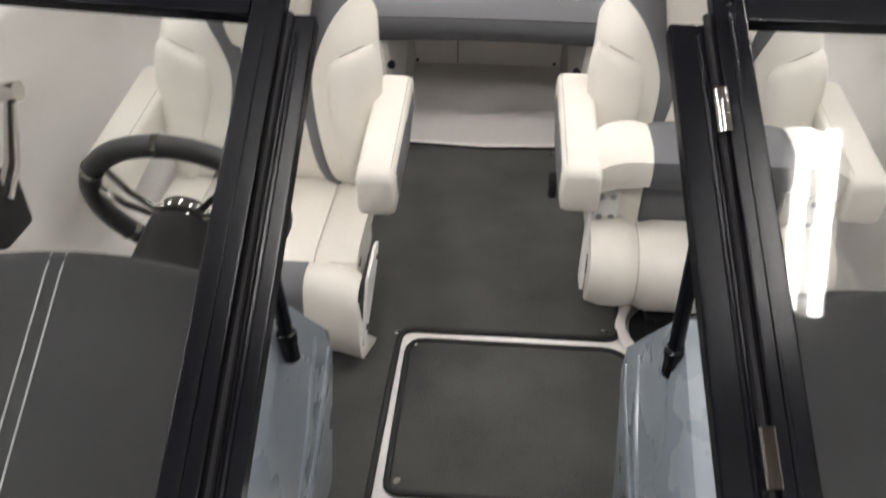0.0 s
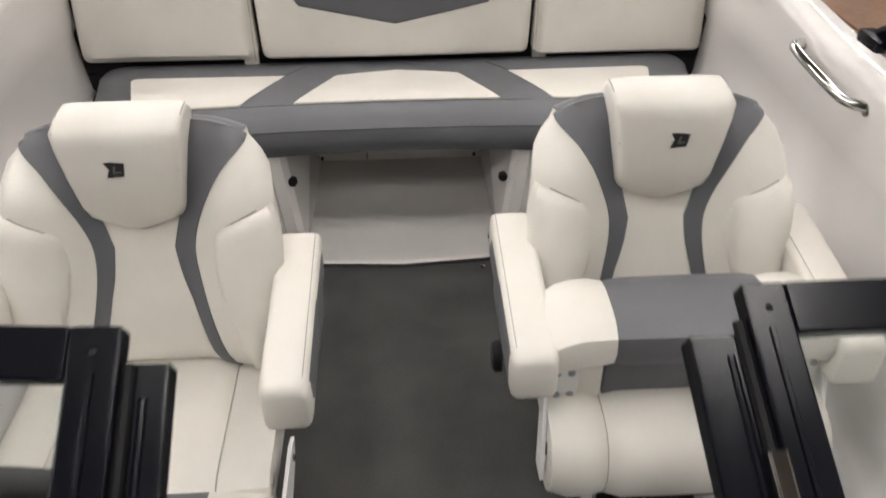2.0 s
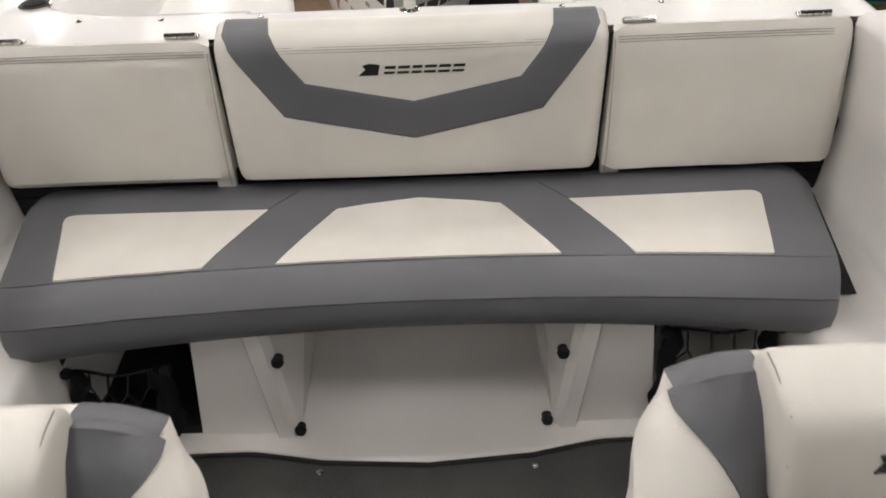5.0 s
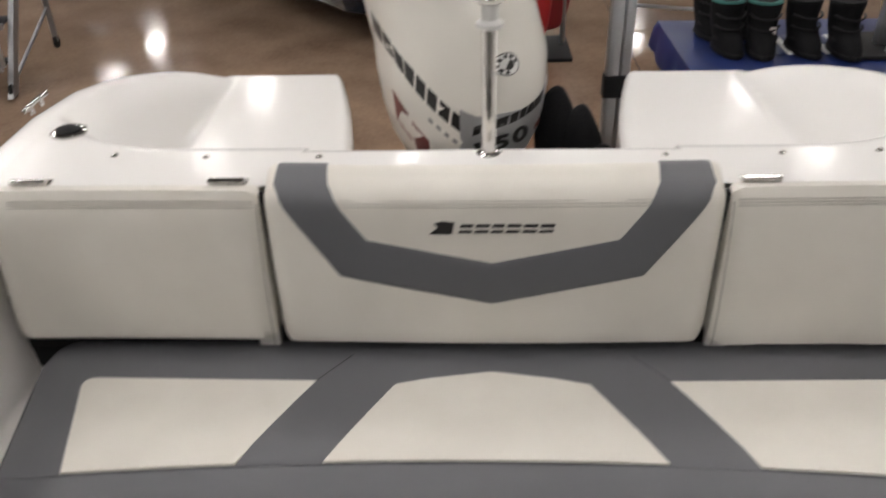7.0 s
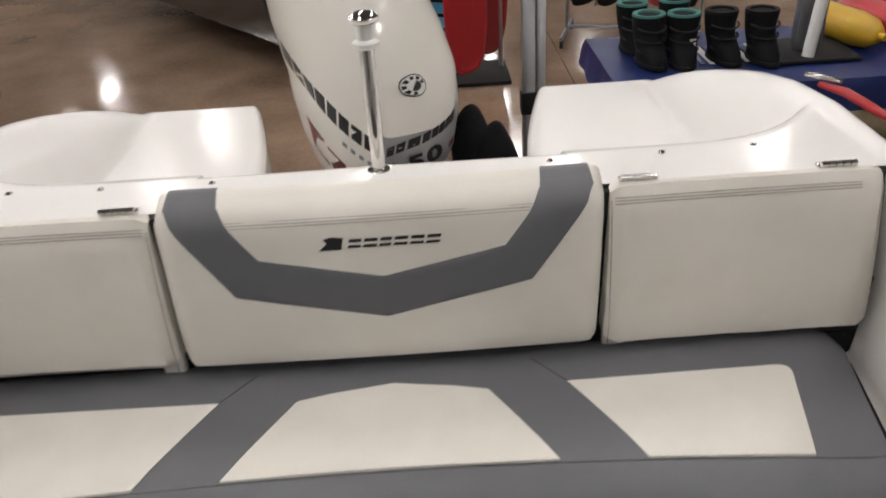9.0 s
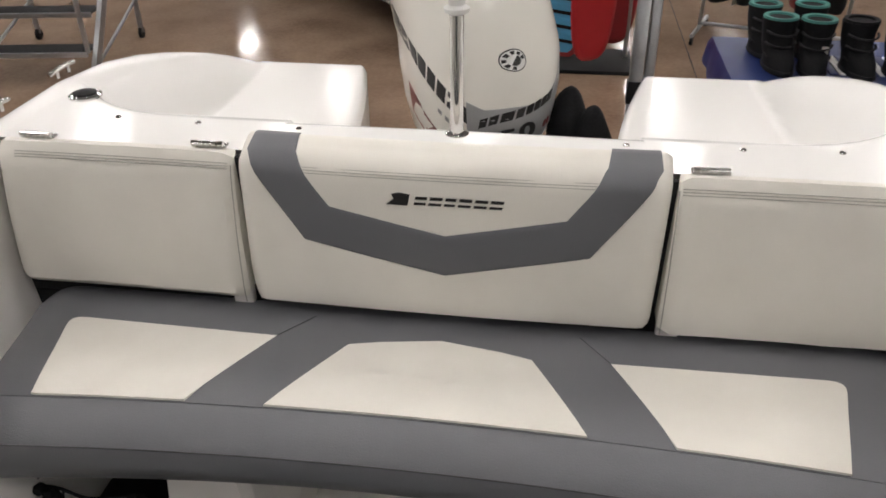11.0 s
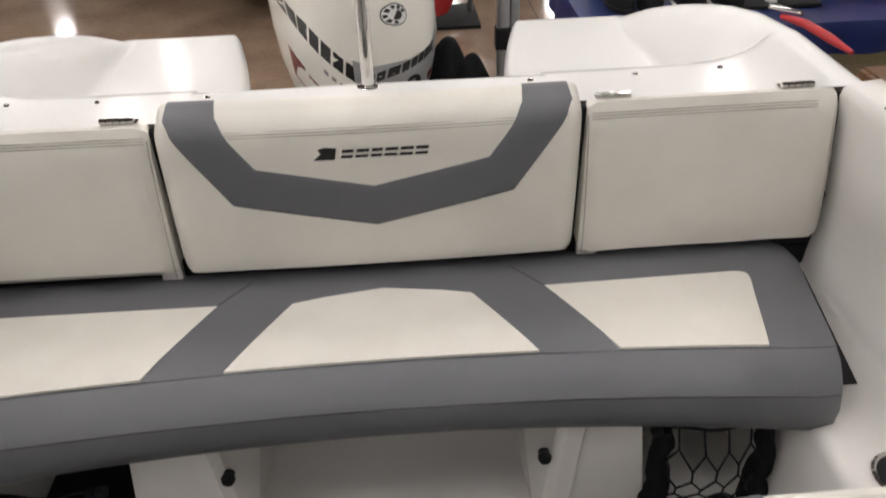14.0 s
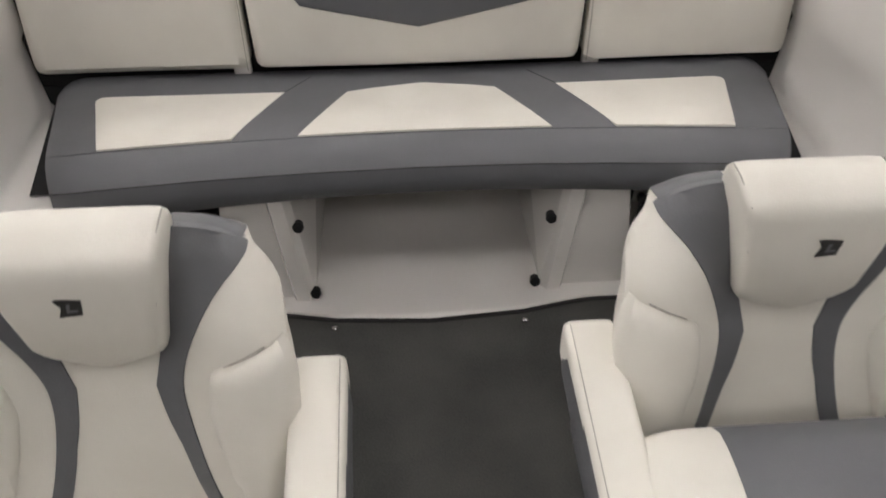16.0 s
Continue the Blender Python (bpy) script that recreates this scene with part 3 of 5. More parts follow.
def edge_tube(poly, z, r):
    return tube([(x, y, z) for x, y in poly], r, 6, closed=True)


main = rounded([(-0.86, 0.4), (-0.200, 0.4), (-0.180, 1.75), (-0.176, 1.912), (0.388, 1.912), (0.392, 2.10), (0.46, 2.20), (0.80, 2.22), (0.80, 2.93), (0.42, 2.93), (0.25, 2.895), (0, 2.877), (-0.25, 2.895), (-0.42, 2.93), (-0.86, 2.93)], [0, 0, 0, 0.045, 0.035, 0.04, 0.03, 0, 0, 0.05, 0, 0, 0, 0.05, 0])
c = empty("carpet", "charcoal snap-in cockpit carpet with black bound edges", "carpet")
part("carpet_top", flat_sheet(main, 0.004, 0.012), CARPET, c, smooth=False)
part("binding", edge_tube(main, 0.010, 0.0085), BINDING, c, "black edge binding")
for p in ((-0.183, 1.892), (0.352, 1.937), (-0.256, 2.868), (0.249, 2.862)):
    part("snap", lathe([(0.008, 0.011), (0.008, 0.014), (0.004, 0.0165)], 12, (*p, 0)), CHROME, c, "chrome carpet snap")
hatch = rounded([(-0.150, 1.40), (0.80, 1.40), (0.80, 1.80), (0.70, 1.82), (0.62, 1.80), (0.52, 1.780), (0.44, 1.806), (0.37, 1.870), (-0.150, 1.870)], [0.03, 0, 0.05, 0.03, 0.05, 0.06, 0.04, 0.03, 0.045])
c = empty("hatch_carpet", "charcoal carpet on the floor hatch with black bound edges", "carpet")
part("carpet_top", flat_sheet(hatch, 0.004, 0.012), CARPET, c, smooth=False)
part("binding", edge_tube(hatch, 0.010, 0.0085), BINDING, c, "black edge binding")
for p in ((-0.128, 1.852), (-0.128, 1.43)):
    part("snap", lathe([(0.008, 0.011), (0.008, 0.014), (0.004, 0.0165)], 12, (*p, 0)), CHROME, c, "chrome carpet snap")

# added out of view: dark sheet that keeps the white bow floor from bouncing light
c = empty("unseen_bow_carpet", "charcoal carpet added on the unseen bow floor to cut bounced light", "carpet")
bow = [(half_width(y) - 0.10, y) for y in lin(-1.5, 1.34, 12)]
bow = bow + [(-x, y) for x, y in bow[::-1]]
part("carpet_top", flat_sheet([(x if y < 0.42 else max(-0.19, min(0.80, x)), y) for x, y in bow], 0.004, 0.0112), CARPET, c, smooth=False)

# ---- rear bench ----
bench_f, bench_len = profile([(3.02, 0.370), (2.962, 0.378), (2.940, 0.420), (2.951, 0.466), (2.995, 0.499), (3.05, 0.506), (3.2, 0.498), (3.40, 0.488)])


def bench_surf(u, v):
    y, z = bench_f(v)
    k = 1 + 0.085 * min(1, max(0, (y - 2.95) / 0.42))
    end = max(0.0, (abs(u) - 0.80) / 0.08)
    back = 1 - sstep((v - 0.2) / 0.28)
    low = 1 - sstep((v - 0.02) / 0.14)
    return (u * k, y - 0.050 * (u / 0.85) ** 2 * back + 0.02 * end * end * back, z - 0.010 * end ** 2 + low * (0.004 - 0.030 * (u / 0.87) ** 2))


VS = 0.248      # where the roll meets the seat panels
VB = VS + 0.222
bench = empty("bench_seat", "grey vinyl stern bench cushion with three cream panels", "bench seat")
part("roll_front", puff([(-0.862, 0.0), (0.862, 0.0), (0.866, 0.150), (-0.866, 0.150)], bench_surf, 0.0025, 0.008, 0, 0.05, 0.025), GREY, bench)
part("roll_top", puff([(-0.866, 0.151), (0.866, 0.151), (0.872, VS), (-0.872, VS)], bench_surf, 0.0025, 0.008, 0, 0.05, 0.025), GREY, bench)
top = rounded([(-0.872, VS + 0.001), (0.872, VS + 0.001), (0.888, VB + 0.06), (0.86, bench_len - 0.01), (-0.86, bench_len - 0.01), (-0.888, VB + 0.06)], [0, 0, 0.02, 0.06, 0.06, 0.02])
part("seat_top", puff(top, bench_surf, 0.005, 0.012, 0.001, 0.06), GREY, bench)
for s in (1, -1):
    ob, ot = (0.738, 0.766) if s > 0 else (0.755, 0.790)
    p = rounded([(s * 0.334, VB), (s * ot, VB + 0.008), (s * ob, VS + 0.004), (s * 0.455, VS + 0.004)], [0.0, 0.035, 0, 0])
    part("cream_panel", puff(p, bench_surf, 0.003, 0.010, 0.0062, 0.006), CREAM, bench, "cream vinyl panel")
    part("stitching", tube([Vector(bench_surf(s * u, v)) + Vector((0, 0, 0.0066)) for u, v in ((0.334, VB), (0.27, VB + 0.085))], 0.0010, 5), SEAM, bench)
p = [(-0.300, VS + 0.004), (0.300, VS + 0.004), (0.183, VB - 0.010), (0.12, VB + 0.008), (0, VB + 0.030), (-0.12, VB + 0.008), (-0.183, VB - 0.010)]
part("cream_panel", puff(p, bench_surf, 0.003, 0.010, 0.0062, 0.006), CREAM, bench, "cream vinyl panel")
part("piping", tube([bench_surf(u, 0.1505) for u in lin(-0.860, 0.860, 40)], 0.0018, 5), SEAM, bench)

# ---- stern backrest cushions ----
back_f, back_len = profile([(3.385, 0.492), (3.363, 0.526), (3.366, 0.65), (3.378, 0.76), (3.389, 0.828), (3.400, 0.846), (3.428, 0.856)])


def back_surf(cx):
    def f(u, v):
        y, z = back_f(v)
        return (cx + u, y - 0.006 * math.cos(u * 4), z)
    return f


def v_of(z):
    """Arc length up the backrest at height z."""
    return float(np.interp(z, [back_f(t)[1] for t in lin(0, back_len, 60)], lin(0, back_len, 60)))


def stern_cushion(s):
    o = empty("backrest_cushion", "cream vinyl stern backrest cushion, lightly soiled, hinged to the deck", "cushion", group="stern backrests")
    sf = back_surf(0)
    wb, wt, low = (1.012, 0.998, 0.014) if s > 0 else (1.010, 0.996, 0.028)
    poly = rounded([(0.449, low), (wb, low), (wt, back_len - 0.004), (0.458, back_len - 0.004)], [0.03, 0.03, 0.012, 0.012])
    poly = [(s * a, b) for a, b in poly]
    part("cover", puff(poly, sf, 0.022, 0.035, 0.0, 0.05, 0.025, wrinkle=0.0028), CREAM, o)
    bm = bmesh.new()
    for k in range(3):
        tube([Vector(sf(s * x, v_of(0.832) + 0.006 * k)) + Vector((0, -0.0215, 0.003)) for x in lin(0.462, 0.945, 24)], 0.0009, 5, bm)
    tube([Vector(sf(s * 0.456, v)) + Vector((0, -0.0175, 0)) for v in lin(0.03, v_of(0.84), 14)], 0.0013, 5, bm)
    part("stitching", bm, THREAD, o)
    part("foot", rbox(min(s * 0.452, s * 0.50), max(s * 0.452, s * 0.50), 3.375, 3.40, 0.485, 0.54, 0.006), LINER, o, "cream plastic foot")


stern_cushion(1), stern_cushion(-1)

o = empty("centre_backrest", "cream vinyl centre backrest with a grey chevron and black badge", "cushion", group="stern backrests")
sf = back_surf(0)
poly = rounded([(-0.432, 0.030), (0.432, 0.030), (0.448, back_len + 0.052), (-0.448, back_len + 0.052)], [0.03, 0.03, 0.012, 0.012])
UND = (poly, 0.020, 0.03)
part("cover", puff(poly, sf, 0.020, 0.03, 0.0, 0.05, 0.014, wrinkle=0.0012), CREAM, o)
E = back_len + 0.046
chev = [(-0.424, v_of(0.850)), (-0.300, v_of(0.690)), (0, v_of(0.630)), (0.296, v_of(0.690)), (0.424, v_of(0.850)), (0.422, E), (0.326, E), (0.318, v_of(0.850)), (0.244, v_of(0.767)), (0, v_of(0.719)), (-0.244, v_of(0.767)), (-0.318, v_of(0.850)), (-0.326, E), (-0.422, E)]
part("chevron", puff(chev, sf, 0.0025, 0.008, 0.0018, 0.006, 0.012, wrinkle=0.0012, under=UND), GREY, o, "grey vinyl chevron")
bm = bmesh.new()
for k in range(3):
    tube([Vector(sf(x, v_of(0.834) + 0.006 * k)) + Vector((0, -0.0197, 0.003)) for x in lin(-0.31, 0.31, 24)], 0.0009, 5, bm)
part("stitching", bm, THREAD, o)


def shape(poly, sf, base, depth=0.003):
    return puff(poly, sf, 0.0006, 0.002, 0.0016, depth, 0.06, wrinkle=0.0012, under=UND)


# badge: a flag shape and six letter-high blocks, drawn as plain shapes
bz = lambda x, z: (x, v_of(z - 0.020))
B0 = 0.0205
def slant(x0, x1, z0, z1, k=0.25):
    return [bz(x0, z0), bz(x1, z0), bz(x1 + k * (z1 - z0), z1), bz(x0 + k * (z1 - z0), z1)]
part("badge", shape([bz(-0.122, 0.801), bz(-0.078, 0.801), bz(-0.073, 0.824), bz(-0.095, 0.827), bz(-0.112, 0.823), bz(-0.106, 0.814)], sf, B0), DECAL, o, "black flag badge")
lx = -0.066
for w in (0.024, 0.026, 0.022, 0.026, 0.026, 0.026):
    for z0, z1 in ((0.8035, 0.8085), (0.8145, 0.8205)):
        part("badge_bar", shape(slant(lx + (z0 - 0.80) * 0.25, lx + w + (z0 - 0.80) * 0.25, z0, z1), sf, B0), DECAL, o, "black badge bar")
    lx += w + 0.006


# ---- helm and passenger seats ----
seat_f, seat_len = profile([(2.172, 0.265), (2.183, 0.30), (2.220, 0.42), (2.262, 0.56), (2.299, 0.68), (2.327, 0.775), (2.338, 0.815), (2.345, 0.840)])


def seat_surf(u, v):
    y, z = seat_f(v)
    wing = sstep((abs(u) - 0.085) / 0.13)
    top = 1 - sstep((v - 0.40) / 0.12)
    lower = sstep(v / 0.12)
    return (u, y - (0.020 + 0.034 * lower) * wing * top + 0.020 * max(0, (abs(u) - 0.22) / 0.05) ** 2, z)


def vs(z):
    return float(np.interp(z, [seat_f(t)[1] for t in lin(0, seat_len, 80)], lin(0, seat_len, 80)))


def half(points, s):
    return [(s * u, vs(z)) for u, z in points]


def curved(breaks, points, s):
    """Like half(), with the runs between the named corners rounded into curves."""
    out, a = [], 0
    for b in list(breaks) + [len(points) - 1]:
        if b - a > 1:
            out += [(p.x, p.y) for p in spline([(u, z, 0) for u, z in points[a:b + 1]], 3)][:-1]
        else:
            out.append(points[a])
        a = b
    if points[0] != out[-1]:
        out.append(points[-1])
    return half(out, s)


def bucket_seat(cx, flipped):
    label = "cream and grey vinyl bucket seat with its front bolster flipped up" if flipped else "cream and grey vinyl helm seat with its front bolster folded down"
    o = empty("bucket_seat", label, "boat seat", (cx, 0.050 if flipped else 0.0, 0), group="bucket seats")
    out = [(0.250, 0.285), (0.272, 0.37), (0.290, 0.48), (0.296, 0.57), (0.290, 0.65), (0.280, 0.705), (0.262, 0.742), (0.230, 0.771), (0.196, 0.786), (0.155, 0.797), (0.11, 0.801)]
    out = [(p.x, p.y) for p in spline([(u, z, 0) for u, z in out], 3)]
    poly = half(out, 1) + half(out, -1)[::-1]
    und = (poly, 0.038, 0.055)
    part("backrest", puff(poly, seat_surf, 0.038, 0.055, -0.020, 0.042, 0.022, wrinkle=0.0018), CREAM, o)
    for s in (1, -1):
        stripe = curved([4, 8, 9, 19], [(0.105, 0.807), (0.108, 0.755), (0.098, 0.69), (0.084, 0.635), (0.062, 0.555), (0.073, 0.485), (0.100, 0.40), (0.128, 0.33), (0.150, 0.290), (0.176, 0.290), (0.160, 0.33), (0.136, 0.40), (0.117, 0.48), (0.111, 0.53), (0.116, 0.575), (0.146, 0.650), (0.178, 0.705), (0.206, 0.736), (0.222, 0.757), (0.229, 0.771), (0.195, 0.7895), (0.155, 0.802), (0.13, 0.806)], s)
        rings = []
        for u, z in out:
            if 0.105 <= u <= 0.229:
                v, e = vs(z), 1e-3
                P = Vector(seat_surf(s * u, v))
                up = (Vector(seat_surf(s * u, v)) - Vector(seat_surf(s * u, v - e))).normalized()
                N = Vector((1, 0, 0)).cross(up).normalized()
                O = (up + Vector((s * max(0.0, u - 0.12) * 6.0, 0, 0))).normalized()
                rings.append([P - O * 0.006 - N * 0.008, P + O * 0.003 - N * 0.017, P + O * 0.007 - N * 0.030, P + O * 0.006 - N * 0.048, P + O * 0.002 - N * 0.062, P - O * 0.008 - N * 0.070, P - O * 0.03 - N * 0.070, P - O * 0.03 - N * 0.024])
        part("shoulder_cap", loft(rings), GREY, o, "grey vinyl wrapped over the shoulder")
        part("stripe", puff(stripe, seat_surf, 0.002, 0.008, -0.0166, 0.016, 0.018, wrinkle=0.0015, under=und), GREY, o, "grey vinyl stripe")
        bol = curved([3, 7, 8], [(0.158, 0.560), (0.170, 0.603), (0.215, 0.634), (0.268, 0.655), (0.284, 0.60), (0.285, 0.52), (0.270, 0.40), (0.248, 0.305), (0.206, 0.300), (0.190, 0.385), (0.168, 0.47), (0.157, 0.53), (0.158, 0.558)], s)
        part("side_bolster", puff(bol, seat_surf, 0.026, 0.040, -0.0205, 0.008, 0.014, wrinkle=0.0015, under=und), CREAM, o, "cream side bolster")
        part("stitching", tube([Vector(seat_surf(*p)) + Vector((0, -0.0300, 0.006)) for p in half([(0.222, 0.36), (0.205, 0.43), (0.190, 0.50), (0.184, 0.55), (0.195, 0.590), (0.222, 0.615)], s)], 0.0012, 5), THREAD, o)
        seam = [Vector(seat_surf(*p)) + Vector((0, -0.0185, 0.006)) for p in half([(0.246, 0.649), (0.215, 0.636), (0.190, 0.622), (0.170, 0.604), (0.159, 0.575), (0.157, 0.53), (0.168, 0.47), (0.188, 0.39), (0.203, 0.31)], s)]
        part("seam", tube(spline(seam, 4), 0.0017, 5), THREAD, o)
    # headrest pad, wedge shaped, its top running back over the seat
    rings = []
    for x, k in ((-0.124, 0.0), (-0.121, 0.6), (-0.112, 0.9), (-0.09, 1.0), (-0.06, 1.01), (-0.03, 1.02), (0.0, 1.02), (0.03, 1.02), (0.06, 1.01), (0.09, 1.0), (0.112, 0.9), (0.121, 0.6), (0.124, 0.0)):
        f = 0.020 * (1 - k)
        dip = 0.036 * (1 - math.sqrt((x / 0.124) ** 2 + 0.02)) - 0.002
        nar = lambda z: x * (0.80 + 0.20 * min(1, max(0, (z - 0.66) / 0.16)))
        pr = [(2.270, 0.650 - dip), (2.242 + f, 0.638 - dip + f * 0.6), (2.227 + f, 0.666 - dip), (2.222 + f, 0.74), (2.223 + f, 0.80), (2.228 + f, 0.822 - f * 0.3), (2.242, 0.838 - f * 0.6), (2.295, 0.852 - f * 0.7), (2.325, 0.854 - f), (2.342, 0.842 - f), (2.35, 0.76)]
        rings.append([(nar(z), y, z) for y, z in pr])
    part("headrest", loft(rings), CREAM, o, "cream wedge headrest", angle=75)
    for s in (-1, 1):
        part("stitching", tube([(s * 0.098, 2.236, 0.69), (s * 0.107, 2.229, 0.75), (s * 0.115, 2.233, 0.80), (s * 0.117, 2.240, 0.829), (s * 0.119, 2.295, 0.848), (s * 0.119, 2.325, 0.849)], 0.0014, 5), THREAD, o)
    hs = lambda u, v: (u, 2.2195 + 0.02 * (v - 0.75) ** 2, v)
    w = 0.015 if flipped else -0.008
    part("badge", puff([(w - 0.019, 0.742), (w + 0.014, 0.745), (w + 0.018, 0.772), (w - 0.010, 0.775), (w - 0.020, 0.774), (w - 0.012, 0.76)], hs, 0.0005, 0.002, 0.0, 0.004), DECAL, o, "black flag badge")
    part("badge_mark", puff([(w - 0.006, 0.751), (w + 0.010, 0.753), (w + 0.010, 0.756), (w - 0.001, 0.7555), (w + 0.002, 0.768), (w - 0.003, 0.767)], hs, 0.0004, 0.001, 0.001, 0.002), GREY, o)
    # armrests
    for s in (1, -1):
        inner = s * cx < 0
        arm = bmesh.new()
        rings = []
        x0, x1 = 0.268, 0.362
        ztop = lambda y: 0.500 + 0.055 * (y - 1.88) / 0.45
        for y, k in ((1.872, 0.62), (1.876, 0.82), (1.888, 0.96), (1.91, 1.0), (2.0, 1.0), (2.15, 1.0), (2.285, 1.0), (2.297, 0.9)):
            zt = ztop(y)
            h = 0.118 - 0.03 * sstep((y - 1.9) / 0.4)
            cxm, czm = (x0 + x1) / 2, zt - h / 2
            hw, hh = (x1 - x0) / 2 * (0.5 + 0.5 * k), h / 2 * k
            ring = []
            for a in range(24):
                t = 2 * math.pi * a / 24
                ca, sa = math.cos(t), math.sin(t)
                ring.append((s * (cxm + hw * math.copysign(abs(ca) ** 0.35, ca)), y, czm + hh * math.copysign(abs(sa) ** 0.35, sa)))
            rings.append(ring)
        a = part("armrest", loft(rings), CREAM, o, "padded cream armrest", angle=80)
        part("stitching", tube([(s * (x1 - 0.012 if inner else x0 + 0.014), y, ztop(y) + 0.0008) for y in lin(1.90, 2.285, 12)], 0.001, 5), THREAD, a)
        side_s = (lambda u, v: (s * (x1 + 0.0005), (u if s > 0 else -u), v)) if True else None
        pl = [(1.90, 0.39), (2.27, 0.455), (2.28, 0.53), (2.1, 0.512), (1.90, 0.488)]
        pl = rounded(pl, 0.015)
        part("side_panel", puff(pl if s > 0 else [(-p, q) for p, q in pl], side_s, 0.006, 0.012, -0.002, 0.004), GREY, a, "grey vinyl side panel")
        if flipped or not inner:
          part("pivot", lathe([(0.034, 0), (0.034, 0.012), (0.028, 0.018)], 16, (s * 0.362, 2.02, 0.372), m=pose(0, 0, 0, 0, 90 * s)), RUBBER, o, "black arm pivot cover")
    # seat cushion, centre and side panels
    cush_f, cush_len = profile([(1.842, 0.20), (1.826, 0.245), (1.845, 0.277), (1.91, 0.286), (2.02, 0.286), (2.12, 0.288), (2.20, 0.288)]) if not flipped else profile([(1.88, 0.130), (1.832, 0.150), (1.806, 0.210), (1.816, 0.270), (1.858, 0.310), (1.94, 0.320), (2.11, 0.315)])
    cs = lambda u, v: (u, cush_f(v)[0], cush_f(v)[1] + 0.012 * sstep((abs(u) - 0.15) / 0.08))
    W = 0.280 if flipped else 0.270
    for a, b in ((-W, -0.168), (-0.1675, 0.1675), (0.168, W)):
        part("seat_cushion", puff(rounded([(a, 0.0), (b, 0.0), (b, cush_len), (a, cush_len)], 0.012), cs, 0.012, 0.022, 0.0, 0.06, 0.035, wrinkle=0.0015), CREAM, o, "cream seat cushion panel")
    for s in (-1, 1):
        part("stitching", tube([Vector(cs(s * 0.1675, v)) + Vector((0, -0.001, 0.003)) for v in lin(0.02, cush_len - 0.01, 14)], 0.0012, 5), THREAD, o)
    # front bolster: cream ends, grey middle
    if flipped:
        bol_f, bl = profile([(1.930, 0.432), (1.900, 0.455), (1.893, 0.497), (1.916, 0.528), (1.98, 0.538), (2.05, 0.534), (2.085, 0.510)])
    else:
        bol_f, bl = profile([(1.80, 0.055), (1.760, 0.068), (1.735, 0.13), (1.735, 0.215), (1.750, 0.266), (1.785, 0.286), (1.83, 0.280)])
    bs = lambda u, v: (u, bol_f(v)[0], bol_f(v)[1] - 0.02 * max(0, (abs(u) - 0.2) / 0.07) ** 2)
    for a, b, mt in ((-0.283, -0.158, CREAM), (-0.1575, 0.1575, GREY), (0.158, 0.283, CREAM)):
        part("bolster", puff([(a, 0), (b, 0), (b, bl), (a, bl)], bs, 0.006, 0.014, 0.0, 0.05, 0.03, wrinkle=0.001), mt, o, "grey bolster section" if mt is GREY else "cream bolster section")
    # under tray, brackets with four bolts, and the pedestal
    if flipped:
        part("under_panel", rbox(-0.160, 0.160, 1.945, 1.965, 0.320, 0.440, 0.004), GREY, o, "grey underside of the raised bolster")
        for s in (1, -1):
            part("under_end", rbox(min(s * 0.164, s * 0.225), max(s * 0.164, s * 0.225), 1.942, 1.965, 0.323, 0.440, 0.004), CREAM, o)
            br = part("bracket", rbox(min(s * 0.215, s * 0.274), max(s * 0.215, s * 0.274), 1.930, 1.937, 0.328, 0.420, 0.003), WHITE, o, "white steel bracket")
            for bx in (0.231, 0.259):
                for bz2 in (0.344, 0.402):
                    part("bolt", lathe([(0.008, 0), (0.0075, 0.003), (0.004, 0.005)], 10, (s * bx, 1.930, bz2), m=pose(0, 0, 0, 90)), ALU, br)
            part("side_arm", loft([[(s * 0.276, 1.935, 0.425), (s * 0.276, 1.97, 0.425), (s * 0.284, 1.97, 0.425), (s * 0.284, 1.935, 0.425)], [(s * 0.287, 1.84, 0.19), (s * 0.287, 1.89, 0.19), (s * 0.296, 1.89, 0.19), (s * 0.296, 1.84, 0.19)]]), WHITE, o, "white steel side arm")
    else:
        for s in (1, -1):
            br = part("side_arm", loft([[(s * 0.284, 1.745, 0.10), (s * 0.284, 1.79, 0.10), (s * 0.292, 1.79, 0.10), (s * 0.292, 1.745, 0.10)], [(s * 0.284, 1.85, 0.22), (s * 0.284, 1.99, 0.17), (s * 0.292, 1.99, 0.17), (s * 0.292, 1.85, 0.22)], [(s * 0.284, 1.98, 0.225), (s * 0.284, 2.02, 0.21), (s * 0.292, 2.02, 0.21), (s * 0.292, 1.98, 0.225)]]), WHITE, o, "white steel side arm")
            for by2, bz2 in ((1.785, 0.125), (1.975, 0.195)):
                part("bolt", lathe([(0.008, 0), (0.0075, 0.003), (0.004, 0.005)], 10, (s * 0.292, by2, bz2), m=pose(0, 0, 0, 0, 90 * s)), CHROME, br)
    part("seat_base", rbox(-0.255, 0.255, 1.87 if not flipped else 1.92, 2.16, 0.11, 0.255 if not flipped else 0.30, 0.03, 3), WHITE, o, "white moulded seat base")
    part("slider", rbox(-0.12, 0.12, 1.86, 2.1, 0.08, 0.115, 0.01), RUBBER, o, "black slide rail")
    part("pedestal_well", lathe([(0.150, 0.004), (0.150, 0.016), (0.143, 0.021), (0.124, 0.021), (0.117, 0.010), (0.117, 0.0055)], 36, (-0.03, 1.905, 0)), LINER, o, "moulded cream ring round the pedestal")
